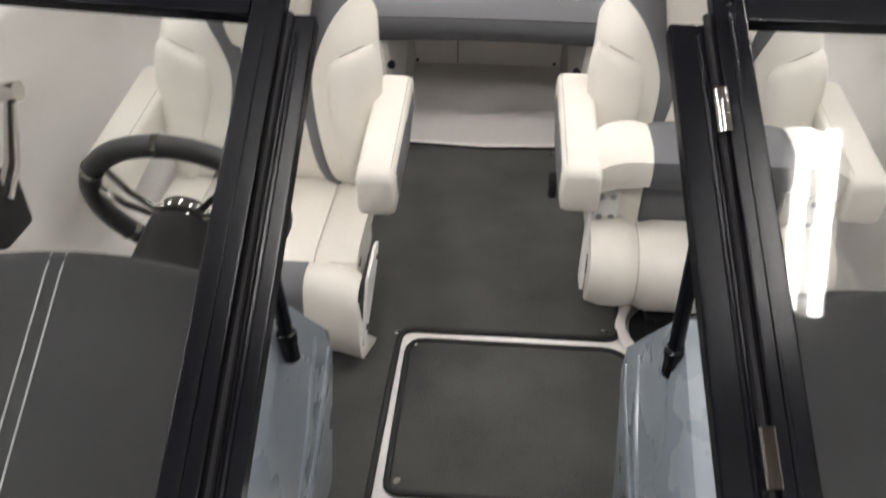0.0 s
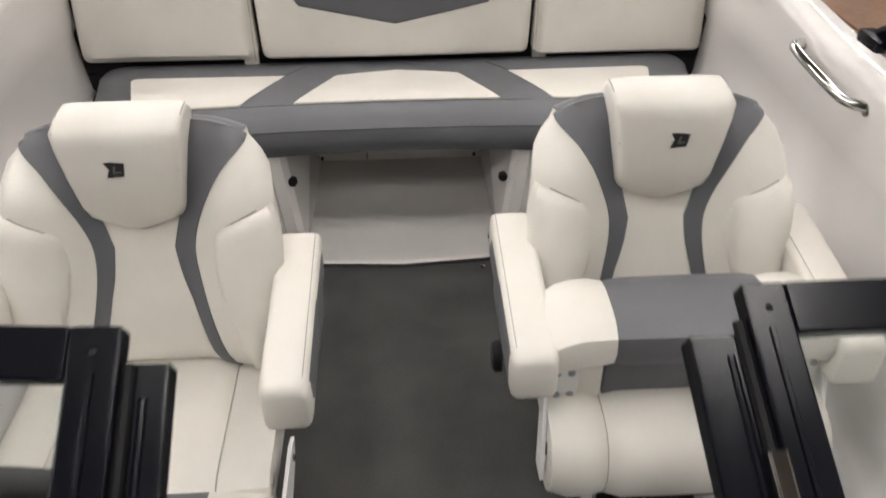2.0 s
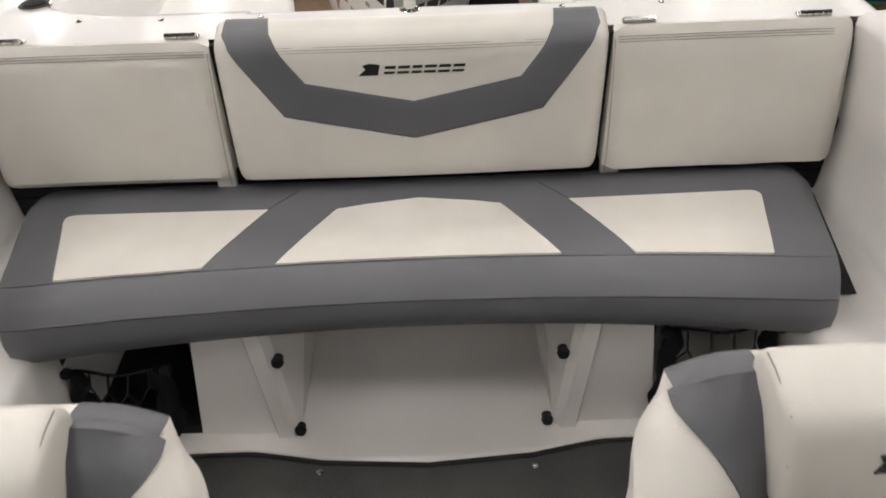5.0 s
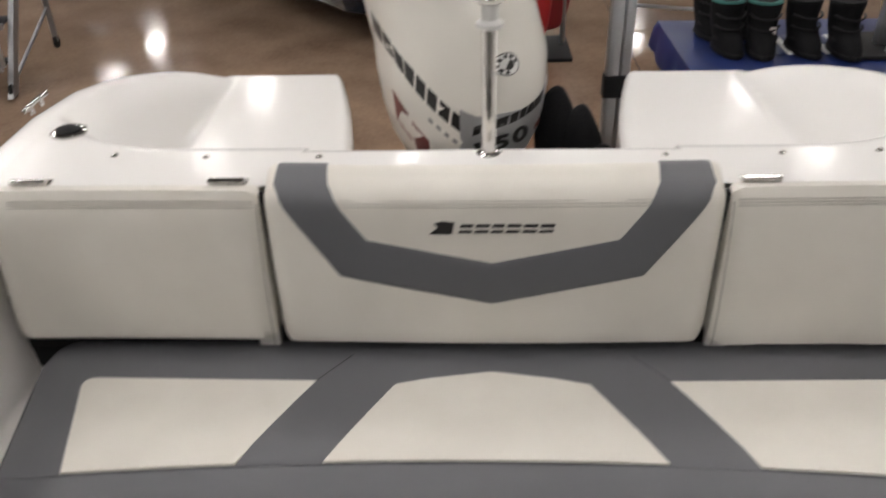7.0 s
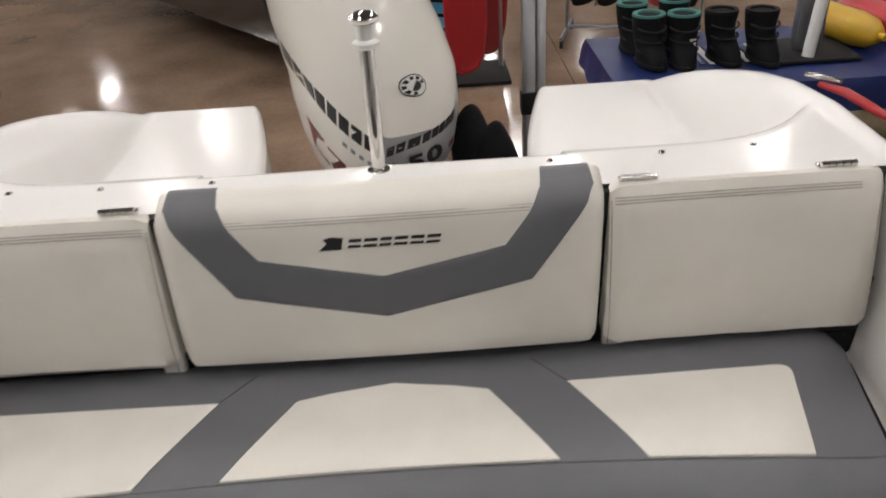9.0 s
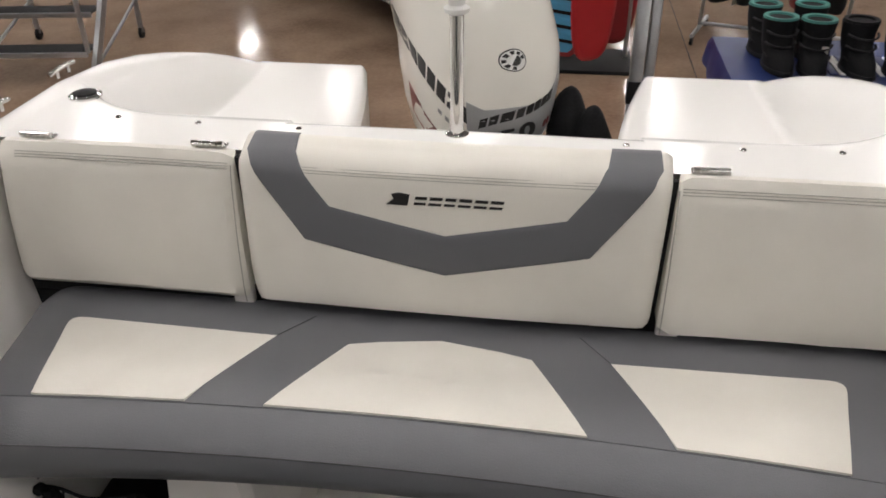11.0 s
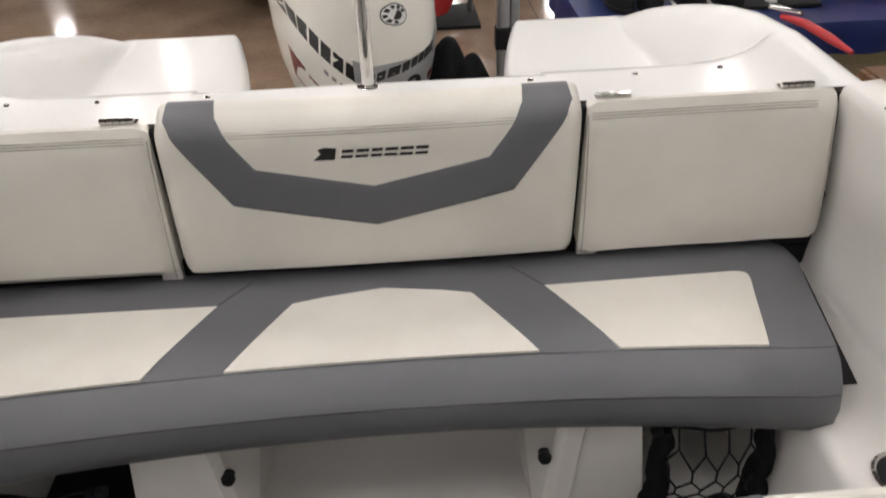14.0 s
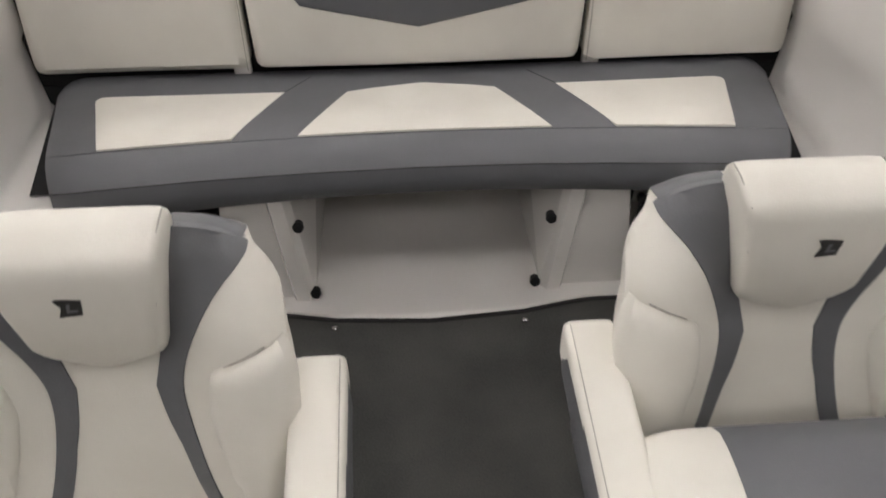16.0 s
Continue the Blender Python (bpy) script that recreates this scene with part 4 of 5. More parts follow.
    part("pedestal", lathe([(0.114, 0.006), (0.112, 0.010), (0.075, 0.013), (0.066, 0.024), (0.05, 0.032), (0.045, 0.05), (0.045, 0.10)], 32, (-0.03, 1.905, 0)), RUBBER, o, "dark pedestal with a round foot")
    for a in (0.6, 2.2, 3.8, 5.4):
        part("bolt", lathe([(0.008, 0), (0.0075, 0.003), (0.004, 0.005)], 10, (-0.03 + 0.09 * math.cos(a), 1.905 + 0.09 * math.sin(a), 0.0115)), CHROME, o)
    # out of view; grey so that it throws less light into the bench recess
    part("back_shell", rbox(-0.22, 0.22, 2.262, 2.31, 0.26, 0.52, 0.02, 3), GREY, o, "unseen moulded back shell, grey to cut bounced light")
    return o


bucket_seat(-0.534, False)
bucket_seat(0.562, True)


# ---- windshield ----
WS = empty("windshield", "raked walk-through windshield in a black frame, centre opened", "windshield")
DY, DZ = -0.857, -0.514


def wp(x, s, n=0.0):
    """A point of the raked screen: across, down the slope, and out of it."""
    k = max(0.0, 1 - s * 1.05)
    s = s + (0.016 - 0.055 * max(0.0, -x - 0.25) if x < 0 else 0.0) * k
    return (x + (0.05 * s if x > 0 else 0.0), 1.386 + DY * s + DZ * n, 1.074 + DZ * s - DY * n)


def wbox(x0, x1, s0, s1, n0, n1, bevel=0.003, bm=None):
    b2 = rbox(x0, x1, s0, s1, n0, n1, bevel)
    for v in b2.verts:
        v.co = Vector(wp(*v.co))
    return join(bm, b2)


for side_x in (-1, 1):
    a, b = (-0.274, -0.230) if side_x < 0 else (0.309, 0.349)
    f0, f1 = (-0.234, -0.192) if side_x < 0 else (0.257, 0.313)
    outer = side_x * 0.90
    inner = a if side_x < 0 else b
    part("post", wbox(a, b, -0.012, 0.98, -0.012, 0.012), BLACK, WS, "black aluminium post", smooth=False)
    part("bead", wbox(a + 0.020 if side_x < 0 else b - 0.025, a + 0.025 if side_x < 0 else b - 0.020, 0.03, 0.97, 0.011, 0.0145, 0.001), BLACK, WS, smooth=False)
    part("hinge_flange", wbox(f0, f1, 0.018 if side_x < 0 else 0.030, 0.98, -0.030, -0.004), BLACK, WS, "black flange along the opening", smooth=False)
    gx = f0 + 0.008 if side_x < 0 else f1 - 0.008
    part("gasket", tube([wp(gx, s, -0.002) for s in lin(0.02, 0.98, 12)], 0.0065, 8), RUBBER, WS)
    part("gasket", tube([wp(gx - side_x * 0.014, s, -0.004) for s in lin(0.05, 0.98, 12)], 0.004, 8), BLACK, WS)
    x0, x1 = sorted((inner, outer))
    for k, (s0, s1) in enumerate(((-0.012, 0.036), (0.94, 0.98))):
        part("top_rail" if not k else "bottom_rail", wbox(x0, x1, s0, s1, -0.012, 0.013), BLACK, WS, smooth=False)
    part("corner_screw", lathe([(0.0035, 0), (0.003, 0.0012)], 10, wp((a + b) / 2 + 0.01 * side_x * 0, 0.012, 0.012), m=Vector((0, DZ, -DY)).to_track_quat("Z", "Y").to_matrix().to_4x4()), RUBBER, WS)
    pane = part("pane", wbox(x0 + 0.002, x1 - 0.002, 0.034, 0.945, -0.003, 0.003, 0), GLASS, WS, "clear glass pane", smooth=False)
    pane.visible_shadow = False
    # side wing running aft along the gunwale
    o = side_x
    t0, t1 = Vector(wp(outer, 0.01)), Vector((o * 1.045, 2.40, 0.935))
    b0, b1 = Vector((o * 0.965, 1.0, 0.80)), Vector((o * 1.045, 2.46, 0.885))
    part("side_rail", tube([t0, t0.lerp(t1, 0.5) + Vector((o * 0.02, 0, 0.01)), t1, Vector((o * 1.045, 2.455, 0.90))], 0.016, 8), BLACK, WS)
    wing = loft([[t0, t0 + Vector((o * 0.004, 0, 0)), Vector((o * 0.969, 1.42, 0.865)), Vector((o * 0.965, 1.42, 0.865))], [t1, t1 + Vector((o * 0.004, 0, 0)), b1 + Vector((o * 0.004, 0, -0.01)), b1 + Vector((0, 0, -0.01))]])
    wp_ob = part("side_pane", wing, GLASS, WS, "clear side glass", smooth=False)
    wp_ob.visible_shadow = False
    part("end_bracket", rbox(o * 1.03 - 0.02, o * 1.03 + 0.02, 2.40, 2.49, 0.876, 0.905, 0.008), BLACK, WS, "black end bracket")
    # stay between the frame and the console
    sx = -0.226 if o < 0 else 0.292
    p0, p1 = Vector((sx - 0.006, 1.135, 0.90)), Vector((sx + 0.010 * (o < 0), 1.135, 0.655 if o < 0 else 0.665))
    part("stay", tube([p0, p0.lerp(p1, 0.80), p0.lerp(p1, 0.81), p0.lerp(p1, 0.86), p0.lerp(p1, 0.87), p1], [0.009, 0.010, 0.014, 0.014, 0.012, 0.012], 10), BLACK, WS, "black support stay")
for s in (0.165, 0.565):
    h = part("hinge", tube([wp(0.306, s - 0.03, 0.004), wp(0.306, s + 0.03, 0.004)], 0.0105, 12), CHROME, WS, "chrome barrel hinge")
    part("hinge_leaf", wbox(0.290, 0.320, s - 0.03, s + 0.03, -0.020, -0.006, 0.002), CHROME, WS)


# ---- consoles ----
def console(o):
    starboard = o < 0
    c = empty("helm_console" if starboard else "passenger_console", "dark grey vinyl dash over a blue-grey console side" if starboard else "dark grey vinyl dash over a blue-grey passenger console side", "console")
    xi, xb = (0.231, 0.268) if starboard else (0.290, 0.330)
    # aisle side, a moulded panel leaning outwards towards the floor
    prof = [(0.45, 0.006), (1.385, 0.006), (1.415, 0.05), (1.44, 0.30), (1.445, 0.38), (1.425, 0.435), (1.30, 0.585), (1.17, 0.735), (0.45, 0.40)]
    prof = rounded(prof, [0, 0, 0, 0, 0.03, 0.04, 0, 0.02, 0])
    xs = lambda z: xi + (xb - xi) * (1 - min(1, z / 0.45)) + 0.02 * max(0, z - 0.45)
    sfc = (lambda u, v: (o * xs(v), u, v))
    poly = prof if o < 0 else [(-a, b) for a, b in prof]
    sf = sfc if o < 0 else (lambda u, v: (o * xs(v), -u, v))
    part("side_panel", puff(poly, sf, 0.012, 0.02, -0.006, 0.10, 0.05), PANEL, c, "glossy blue-grey moulded side panel")
    for k, (a, b) in enumerate((((1.36, 0.46), (0.95, 0.10)), ((1.29, 0.55), (0.85, 0.16)))):
        m = [(a[0] + (b[0] - a[0]) * t, a[1] + (b[1] - a[1]) * t) for t in lin(0, 1, 10)]
        part("rib", tube([(o * (xs(z) - 0.004), y, z) for y, z in m], [0.004] + [0.008] * 8 + [0.004], 8), PANEL, c)
    # dash hood, sloping down towards the bow
    def dash(u, v):
        x = 0.25 + (0.95 - 0.25) * u if starboard else 0.31 + (0.95 - 0.31) * u
        edge = 1.205 + 0.04 * math.sin(min(1, u * 1.15) * math.pi) - 0.02 * u
        y = 0.50 + (edge - 0.50) * v
        z = 0.742 + 0.46 * (y - 1.2) - 0.03 * sstep((v - 0.96) / 0.04) - 0.02 * sstep((0.06 - u) / 0.06) + 0.012 * math.sin(u * math.pi)
        return (o * x, y, z)
    bm = grid(dash, [0, 0.02, 0.04, 0.06] + lin(0.1, 1, 18), lin(0, 0.94, 16) + [0.955, 0.97, 0.98, 0.99, 1.0])
    edge = [dash(u, 1.0) for u in [0, 0.02, 0.04, 0.06] + lin(0.1, 1, 18)]
    join(bm, loft([edge, [(p[0], p[1] - 0.01, p[2] - 0.02) for p in edge], [(p[0], p[1] - 0.06, 0.45) for p in edge]], closed=False))
    part("dash_hood", bm, DASH, c, "dark grey stitched dash hood", angle=60)
    for u in (0.415, 0.445) if starboard else (0.55, 0.58):
        part("stitching", tube([Vector(dash(u - 0.06 * (1 - v), v)) + Vector((0, 0, 0.001)) for v in lin(0.02, 0.97, 24)], 0.0014, 5), PALE_THREAD, c, "pale double stitching")
    return c


hc = console(-1)
console(1)

# steering wheel
sw = empty("steering_wheel", "black leather steering wheel with chrome bands and spokes", "steering wheel")
WC = Vector((-0.492, 1.515, 0.640))
tilt = Matrix.Translation(WC) @ pose(0, 0, 0, -68, 0, 0)
def wpt(a, r=0.165, h=0.0):
    return tilt @ Vector((r * math.cos(a), r * math.sin(a), h))
part("rim", tube([wpt(2 * math.pi * i / 40) for i in range(40)], 0.0195, 12, closed=True), WHEEL, sw)
for a in (35, 90, 145, 215, 270, 325):
    a = radians(a)
    part("band", tube([wpt(a - 0.03), wpt(a + 0.03)], 0.0212, 14), CHROME, sw, "chrome band")
for a in (78, 102, 198, 342, 222, 318):
    a = radians(a)
    part("spoke", tube([wpt(a, 0.045, -0.035), wpt(a, 0.10, -0.025), wpt(a, 0.158, 0)], 0.007, 8), CHROME, sw, "steel spoke")
part("hub", lathe([(0.05, -0.06), (0.056, -0.04), (0.052, -0.022), (0.03, -0.016)], 20, m=tilt), CHROME, sw)
part("hub_cover", lathe([(0.046, -0.024), (0.042, -0.010), (0.02, -0.006)], 20, m=tilt), WHEEL, sw)
part("column", tube([wpt(0, 0, -0.05), wpt(0, 0, -0.12), WC + Vector((0.02, -0.16, -0.09)), WC + Vector((0.03, -0.26, -0.12))], [0.055, 0.066, 0.075, 0.08], 14), RUBBER, sw, "black column boot")

# throttle control on the side wall by the helm
th = empty("throttle_control", "chrome throttle lever on a black control box", "throttle")
part("box", rbox(-0.985, -0.93, 1.60, 1.72, 0.44, 0.58, 0.02, 3), RUBBER, th)
part("lever", tube([(-0.94, 1.66, 0.54), (-0.925, 1.70, 0.60), (-0.925, 1.76, 0.71)], [0.018, 0.016, 0.013], 10), CHROME, th)
part("grip", tube([(-0.95, 1.765, 0.72), (-0.905, 1.765, 0.725)], [0.02, 0.022], 12), CHROME, th)

# ---- outboard motor ----
motor = empty("outboard_motor", "white and silver outboard motor with dark maker's marks", "outboard motor", (-0.075, 4.66, 0), rz=23)
SEC = ((0.34, 0.171, 0.25, 0.03), (0.42, 0.211, 0.3, 0.015), (0.52, 0.237, 0.33, 0.0), (0.64, 0.253, 0.345, 0.0), (0.78, 0.258, 0.35, 0.005), (0.9, 0.251, 0.342, 0.02), (1.02, 0.231, 0.322, 0.05), (1.13, 0.199, 0.285, 0.08), (1.21, 0.154, 0.235, 0.105), (1.27, 0.091, 0.15, 0.13), (1.29, 0.023, 0.04, 0.14))


def cowl(phi, z, n=0.0):
    zs = [q[0] for q in SEC]
    hw, hl, dy = (float(np.interp(z, zs, [q[k] for q in SEC])) + (n if k < 3 else 0) for k in (1, 2, 3))
    e = 0.78
    sn, cn = math.sin(phi), math.cos(phi)
    return (hw * math.copysign(abs(sn) ** e, sn) - 0.20 * max(0.0, z - 0.74) - 0.012, dy - hl * math.copysign(abs(cn) ** e, cn), z)


zz = []
for a, b in zip(SEC, SEC[1:]):
    zz += lin(a[0], b[0], 5)[:-1]
part("cowl", loft([[cowl(2 * math.pi * j / 56, z) for j in range(56)] for z in zz + [1.29]]), COWL, motor, "glossy white cowl", angle=70)
csf = lambda u, v: cowl(u, v)
part("front_panel", puff([(-0.42, 0.43), (0.95, 0.43), (1.15, 0.60), (1.18, 0.72), (0.62, 0.640), (0.50, 0.612), (-0.20, 0.612), (-0.42, 0.64)], csf, 0.003, 0.012, 0.002, 0.006, 0.06), SILVER, motor, "silver lower cowl panel")
def disc(r):
    return [(0.06 + 3.1 * r * math.cos(t), 0.767 + r * math.sin(t)) for t in [2 * math.pi * i / 24 for i in range(24)]]


part("badge", puff(disc(0.036), csf, 0.001, 0.01, 0.001, 0.003, 0.08), DECAL, motor, "round black and white badge")
part("badge_ring", puff(disc(0.0325), csf, 0.0006, 0.004, 0.0022, 0.002, 0.08), WHITE, motor)
for k in range(7):
    a = radians(20 + 40 * k)
    q = [(0.06 + 3.1 * r * math.cos(a + d), 0.767 + r * math.sin(a + d)) for r, d in ((0.020, -0.2), (0.030, -0.2), (0.030, 0.2), (0.020, 0.2))]
    part("badge_tick", puff(q, csf, 0.0004, 0.002, 0.003, 0.002, 0.08), DECAL, motor)
part("badge_core", puff([(0.06 + 3.1 * 0.017 * math.cos(t), 0.767 + 0.017 * math.sin(t)) for t in lin(-2.2, 1.1, 12)], csf, 0.0004, 0.002, 0.003, 0.002, 0.08), DECAL, motor)


def mark(u0, v0, w, h, k, mat, lift=0.001, rise=0.0, name="mark"):
    """A slanted block on the cowl, a plain stand-in for one letter of a maker's mark."""
    pts = [(u0, v0), (u0 + w, v0 + rise), (u0 + w + k, v0 + h + rise), (u0 + k, v0 + h)]
    bars = []
    for a, b in ((0.0, 1.0),):
        q = [tuple(np.array(pts[0]) * (1 - a) + np.array(pts[3]) * a), tuple(np.array(pts[1]) * (1 - a) + np.array(pts[2]) * a), tuple(np.array(pts[1]) * (1 - b) + np.array(pts[2]) * b), tuple(np.array(pts[0]) * (1 - b) + np.array(pts[3]) * b)]
        part(name, puff(q, csf, 0.0006, 0.002, lift, 0.002, 0.08), mat, motor)


for i in range(8):          # mark down the side
    t = i / 7
    mark(-1.66 + 1.12 * t, 0.800 - 0.215 * t, 0.128, 0.062 - 0.012 * t, 0.035, DECAL, rise=-0.026)
for i in range(4):
    mark(-0.86 + 0.11 * i, 0.585 - 0.02 * i, 0.06, 0.014, 0.01, GREY_DECAL, rise=-0.01)
for i in range(2):
    mark(-1.50 + 0.32 * i, 0.520 - 0.07 * i, 0.27, 0.110, 0.02, MAROON, rise=-0.05)
for i in range(8):          # mark on the front panel
    mark(-0.27 + 0.115 * i, 0.548 + 0.008 * i, 0.090, 0.032, 0.02, DECAL, lift=0.0052, rise=0.007)
for i in range(2):
    mark(0.56 + 0.09 * i, 0.515 + 0.004 * i, 0.06, 0.022, 0.01, MAROON, lift=0.0052)
for i in range(4):
    mark(-1.55, 1.03 + 0.018 * i, 0.2, 0.007, 0.0, DECAL)


def lettering(text, size, m, mat, parent, name):
    """Raised characters in the built-in font, turned into a mesh."""
    cu = bpy.data.curves.new("text", "FONT")
    cu.body, cu.size, cu.extrude, cu.align_x = text, size, 0.0008, "CENTER"
    cu.offset = size * 0.035
    tmp = bpy.data.objects.new("text", cu)
    scene.collection.objects.link(tmp)
    bpy.context.view_layer.update()
    me = bpy.data.meshes.new_from_object(tmp.evaluated_get(bpy.context.evaluated_depsgraph_get()))
    bpy.data.objects.remove(tmp)
    me.materials.clear()
    me.materials.append(mat)
    ob = new(name, me)
    ob.parent = parent
    ob.matrix_parent_inverse = Matrix()
    ob.matrix_basis = m
    return ob


for ch, ph in (("1", -0.17), ("5", 0.03), ("0", 0.26)):
    base = 0.482 + 0.06 * ph
    p = Vector(cowl(ph, base, 0.0085))
    q = Vector(cowl(ph + 0.02, base + 0.001, 0.0085)) - Vector(cowl(ph - 0.02, base - 0.001, 0.0085))
    up = Vector(cowl(ph, base + 0.05, 0.0085)) - p
    X = q.normalized()
    Z = X.cross(up).normalized()
    Y = Z.cross(X)
    lettering(ch, 0.082, Matrix.Translation(p) @ Matrix((X, Y, Z)).transposed().to_4x4() @ Matrix.Diagonal((1.45, 1, 1, 1)), DECAL, motor, "numeral")
part("midsection", loft([[(0.09 * math.cos(t), 0.08 + 0.15 * math.sin(t), z) for t in [2 * math.pi * i / 16 for i in range(16)]] for z in (-0.55, 0.0, 0.38)]), SILVER, motor)
part("bracket", rbox(-0.12, 0.12, -0.42, -0.16, 0.30, 0.44, 0.03, 3), RUBBER, motor, "black mounting bracket")
part("cavitation_plate", rbox(-0.10, 0.10, -0.1, 0.42, -0.42, -0.40, 0.008), SILVER, motor)

# folded black covers beside the motor
bag = empty("black_cover", "folded black fabric cover bundled beside the motor", "cover")
for (x, y, z, r, h) in ((0.25, 4.60, 0.34, 0.075, 0.26), (0.33, 4.56, 0.33, 0.075, 0.22), (0.40, 4.50, 0.27, 0.10, 0.16), (0.30, 4.48, 0.22, 0.13, 0.14)):
    rings = []
    for i in range(13):
        t = 1 - (1 - i / 12) ** 1.6
        rr = r * math.sqrt(max(0.004, 1 - (max(0.0, t - 0.45) / 0.552) ** 2)) * (1 + 0.12 * math.sin(7 * t + 9 * x))
        rings.append([(x + rr * math.cos(a) * (1 + 0.12 * math.sin(3 * a + 5 * t)), y + rr * math.sin(a), z - 0.35 * (1 - t) * 0.6 + h * t) for a in [2 * math.pi * k / 16 for k in range(16)]])
    part("fold", loft(rings), BLACK_CLOTH, bag)

# trailer guide post behind the deck
gp = empty("guide_post", "grey metal guide post standing behind the boat", "post", (0.50, 5.0, GROUND))
part("upright", rbox(-0.028, 0.022, -0.02, 0.02, 0, 2.6, 0.005), ALU, gp)
part("upright", rbox(0.026, 0.062, -0.018, 0.018, 0.7, 2.6, 0.005), ALU, gp)
part("clamp", rbox(-0.034, 0.068, -0.028, 0.028, 1.05, 1.14, 0.006), RUBBER, gp)
part("foot", rbox(-0.05, 0.05, -0.15, 0.15, 0, 0.012, 0.003), ALU, gp)

# cleats and a red float on the stern quarters
for x, y in ((-1.075, 3.80), (-1.08, 3.52)):
    cl = empty("cleat", "polished steel mooring cleat on the gunwale", "cleat", (x, y, 0.868), group="cleats")
    part("horn", tube(spline([(-0.0, -0.06, 0.013), (0, -0.025, 0.016), (0, 0.025, 0.016), (0, 0.06, 0.013)], 4), [0.004] + [0.006] * 11 + [0.004], 10), CHROME, cl)
    for q in (-0.025, 0.025):
        part("leg", tube([(0, q, -0.004), (0, q, 0.014)], 0.006, 10), CHROME, cl)
fl = empty("tow_strap", "red tow strap with a chrome buckle at the stern", "strap", (1.115, 3.93, 0.835))
part("float", tube([(0.0, 0.02, 0.0), (0.035, -0.05, 0.0), (0.06, -0.14, -0.01), (0.08, -0.22, -0.02)], [0.008, 0.012, 0.012, 0.006], 12), RED, fl)
part("buckle", tube([(-0.02, 0.06, 0.015), (0.0, 0.02, 0.02), (0.03, -0.03, 0.022)], [0.006, 0.008, 0.006], 10), CHROME, fl)

# ---- things in the showroom ----
# table with a blue cloth
TX0, TX1, TY0, TY1, TZ = 1.10, 3.7, 5.95, 6.95, 0.10
tb = empty("display_table", "folding display table standing on the showroom floor", "table", (0, 0, 0))
part("tabletop", rbox(TX0 + 0.03, TX1 - 0.03, TY0 + 0.03, TY1 - 0.03, TZ - 0.04, TZ - 0.008, 0.004), WHITE, tb)
for x in (TX0 + 0.2, TX1 - 0.2):
    for y in (TY0 + 0.15, TY1 - 0.15):
        part("leg", tube([(x, y, GROUND), (x, y, TZ - 0.03)], 0.015, 10), ALU, tb)
def cloth(u, v):
    x = TX0 + (TX1 - TX0) * min(1, max(0, u))
    y = TY0 + (TY1 - TY0) * min(1, max(0, v))
    ex, ey = max(0, -u, u - 1), max(0, -v, v - 1)
    drop = max(ex * 2.6, ey * 1.0)
    drop = min(drop, 0.17 + 0.05 * noise.noise((x * 2, y * 2, 0)))
    w = 0.018 * math.sin(x * 16 + 3 * math.sin(y * 5)) * min(1, drop * 8)
    sx = (1 if u > 1 else -1 if u < 0 else 0)
    sy = (1 if v > 1 else -1 if v < 0 else 0)
    return (x + sx * (0.01 + abs(w) + drop * 0.06), y + sy * (0.01 + w * 0.8 + drop * 0.12), TZ - drop + 0.004 * noise.noise((x * 5, y * 5, 1)))
bm = grid(cloth, [-0.08, -0.05, -0.03, -0.012, 0] + lin(0.02, 0.98, 60) + [1, 1.012, 1.03, 1.05, 1.08], [-0.2, -0.14, -0.08, -0.03, 0] + lin(0.05, 0.95, 16) + [1, 1.03, 1.08, 1.14, 1.2])
thing("tablecloth", bm, BLUE_CLOTH, "dark blue cloth draped over the display table", "tablecloth", angle=60)
part_striped = empty("striped_towel", "blue and white striped towel lying on the table", "towel")
for i in range(9):
    part("stripe", rbox(1.62 + 0.05 * i, 1.66 + 0.05 * i, 6.30, 6.62, TZ + 0.006, TZ + 0.012, 0.002), WHITE if i % 2 else BLUE_CLOTH, part_striped)


def boot(x, y, rz, lining, h=0.30):
    b = empty("boot", "black wakeboard boot with a teal lining" if lining is TEAL_LINING else "black wakeboard boot with a dark lining", "boot", (x, y, TZ + 0.006), rz=rz, group="boots on the table")
    b.scale = (1.28, 1.0, 0.86)
    def oval(cx, cy, rx, ry, z):
        return [(cx + rx * math.cos(t), cy + ry * math.sin(t), z) for t in [2 * math.pi * i / 18 for i in range(18)]]
    part("sole", loft([oval(0, -0.06, 0.055, 0.15, 0), oval(0, -0.06, 0.06, 0.155, 0.012), oval(0, -0.06, 0.057, 0.15, 0.03)]), RUBBER, b)
    part("upper", loft([oval(0, -0.06, 0.055, 0.145, 0.03), oval(0, -0.055, 0.056, 0.135, 0.07), oval(0, -0.03, 0.06, 0.105, 0.11), oval(0, 0.005, 0.062, 0.085, 0.16), oval(0, 0.015, 0.066, 0.082, 0.22), oval(0, 0.012, 0.072, 0.088, h - 0.01), oval(0, 0.012, 0.074, 0.09, h)]), BLACK_CLOTH, b)
    part("lining", loft([oval(0, 0.012, 0.072, 0.088, h - 0.004), oval(0, 0.012, 0.070, 0.086, h + 0.014), oval(0, 0.012, 0.052, 0.066, h + 0.012), oval(0, 0.012, 0.045, 0.058, h - 0.05)]), lining, b, "padded lining at the boot's mouth")
    for z in (0.10, 0.17, 0.24):
        part("strap", tube([(0.064 * math.cos(t), -0.015 + (0.093 if z > 0.12 else 0.11) * math.sin(t), z + 0.02 * math.sin(t)) for t in lin(-2.9, -0.2, 10)], 0.006, 6), RUBBER, b)
    return b


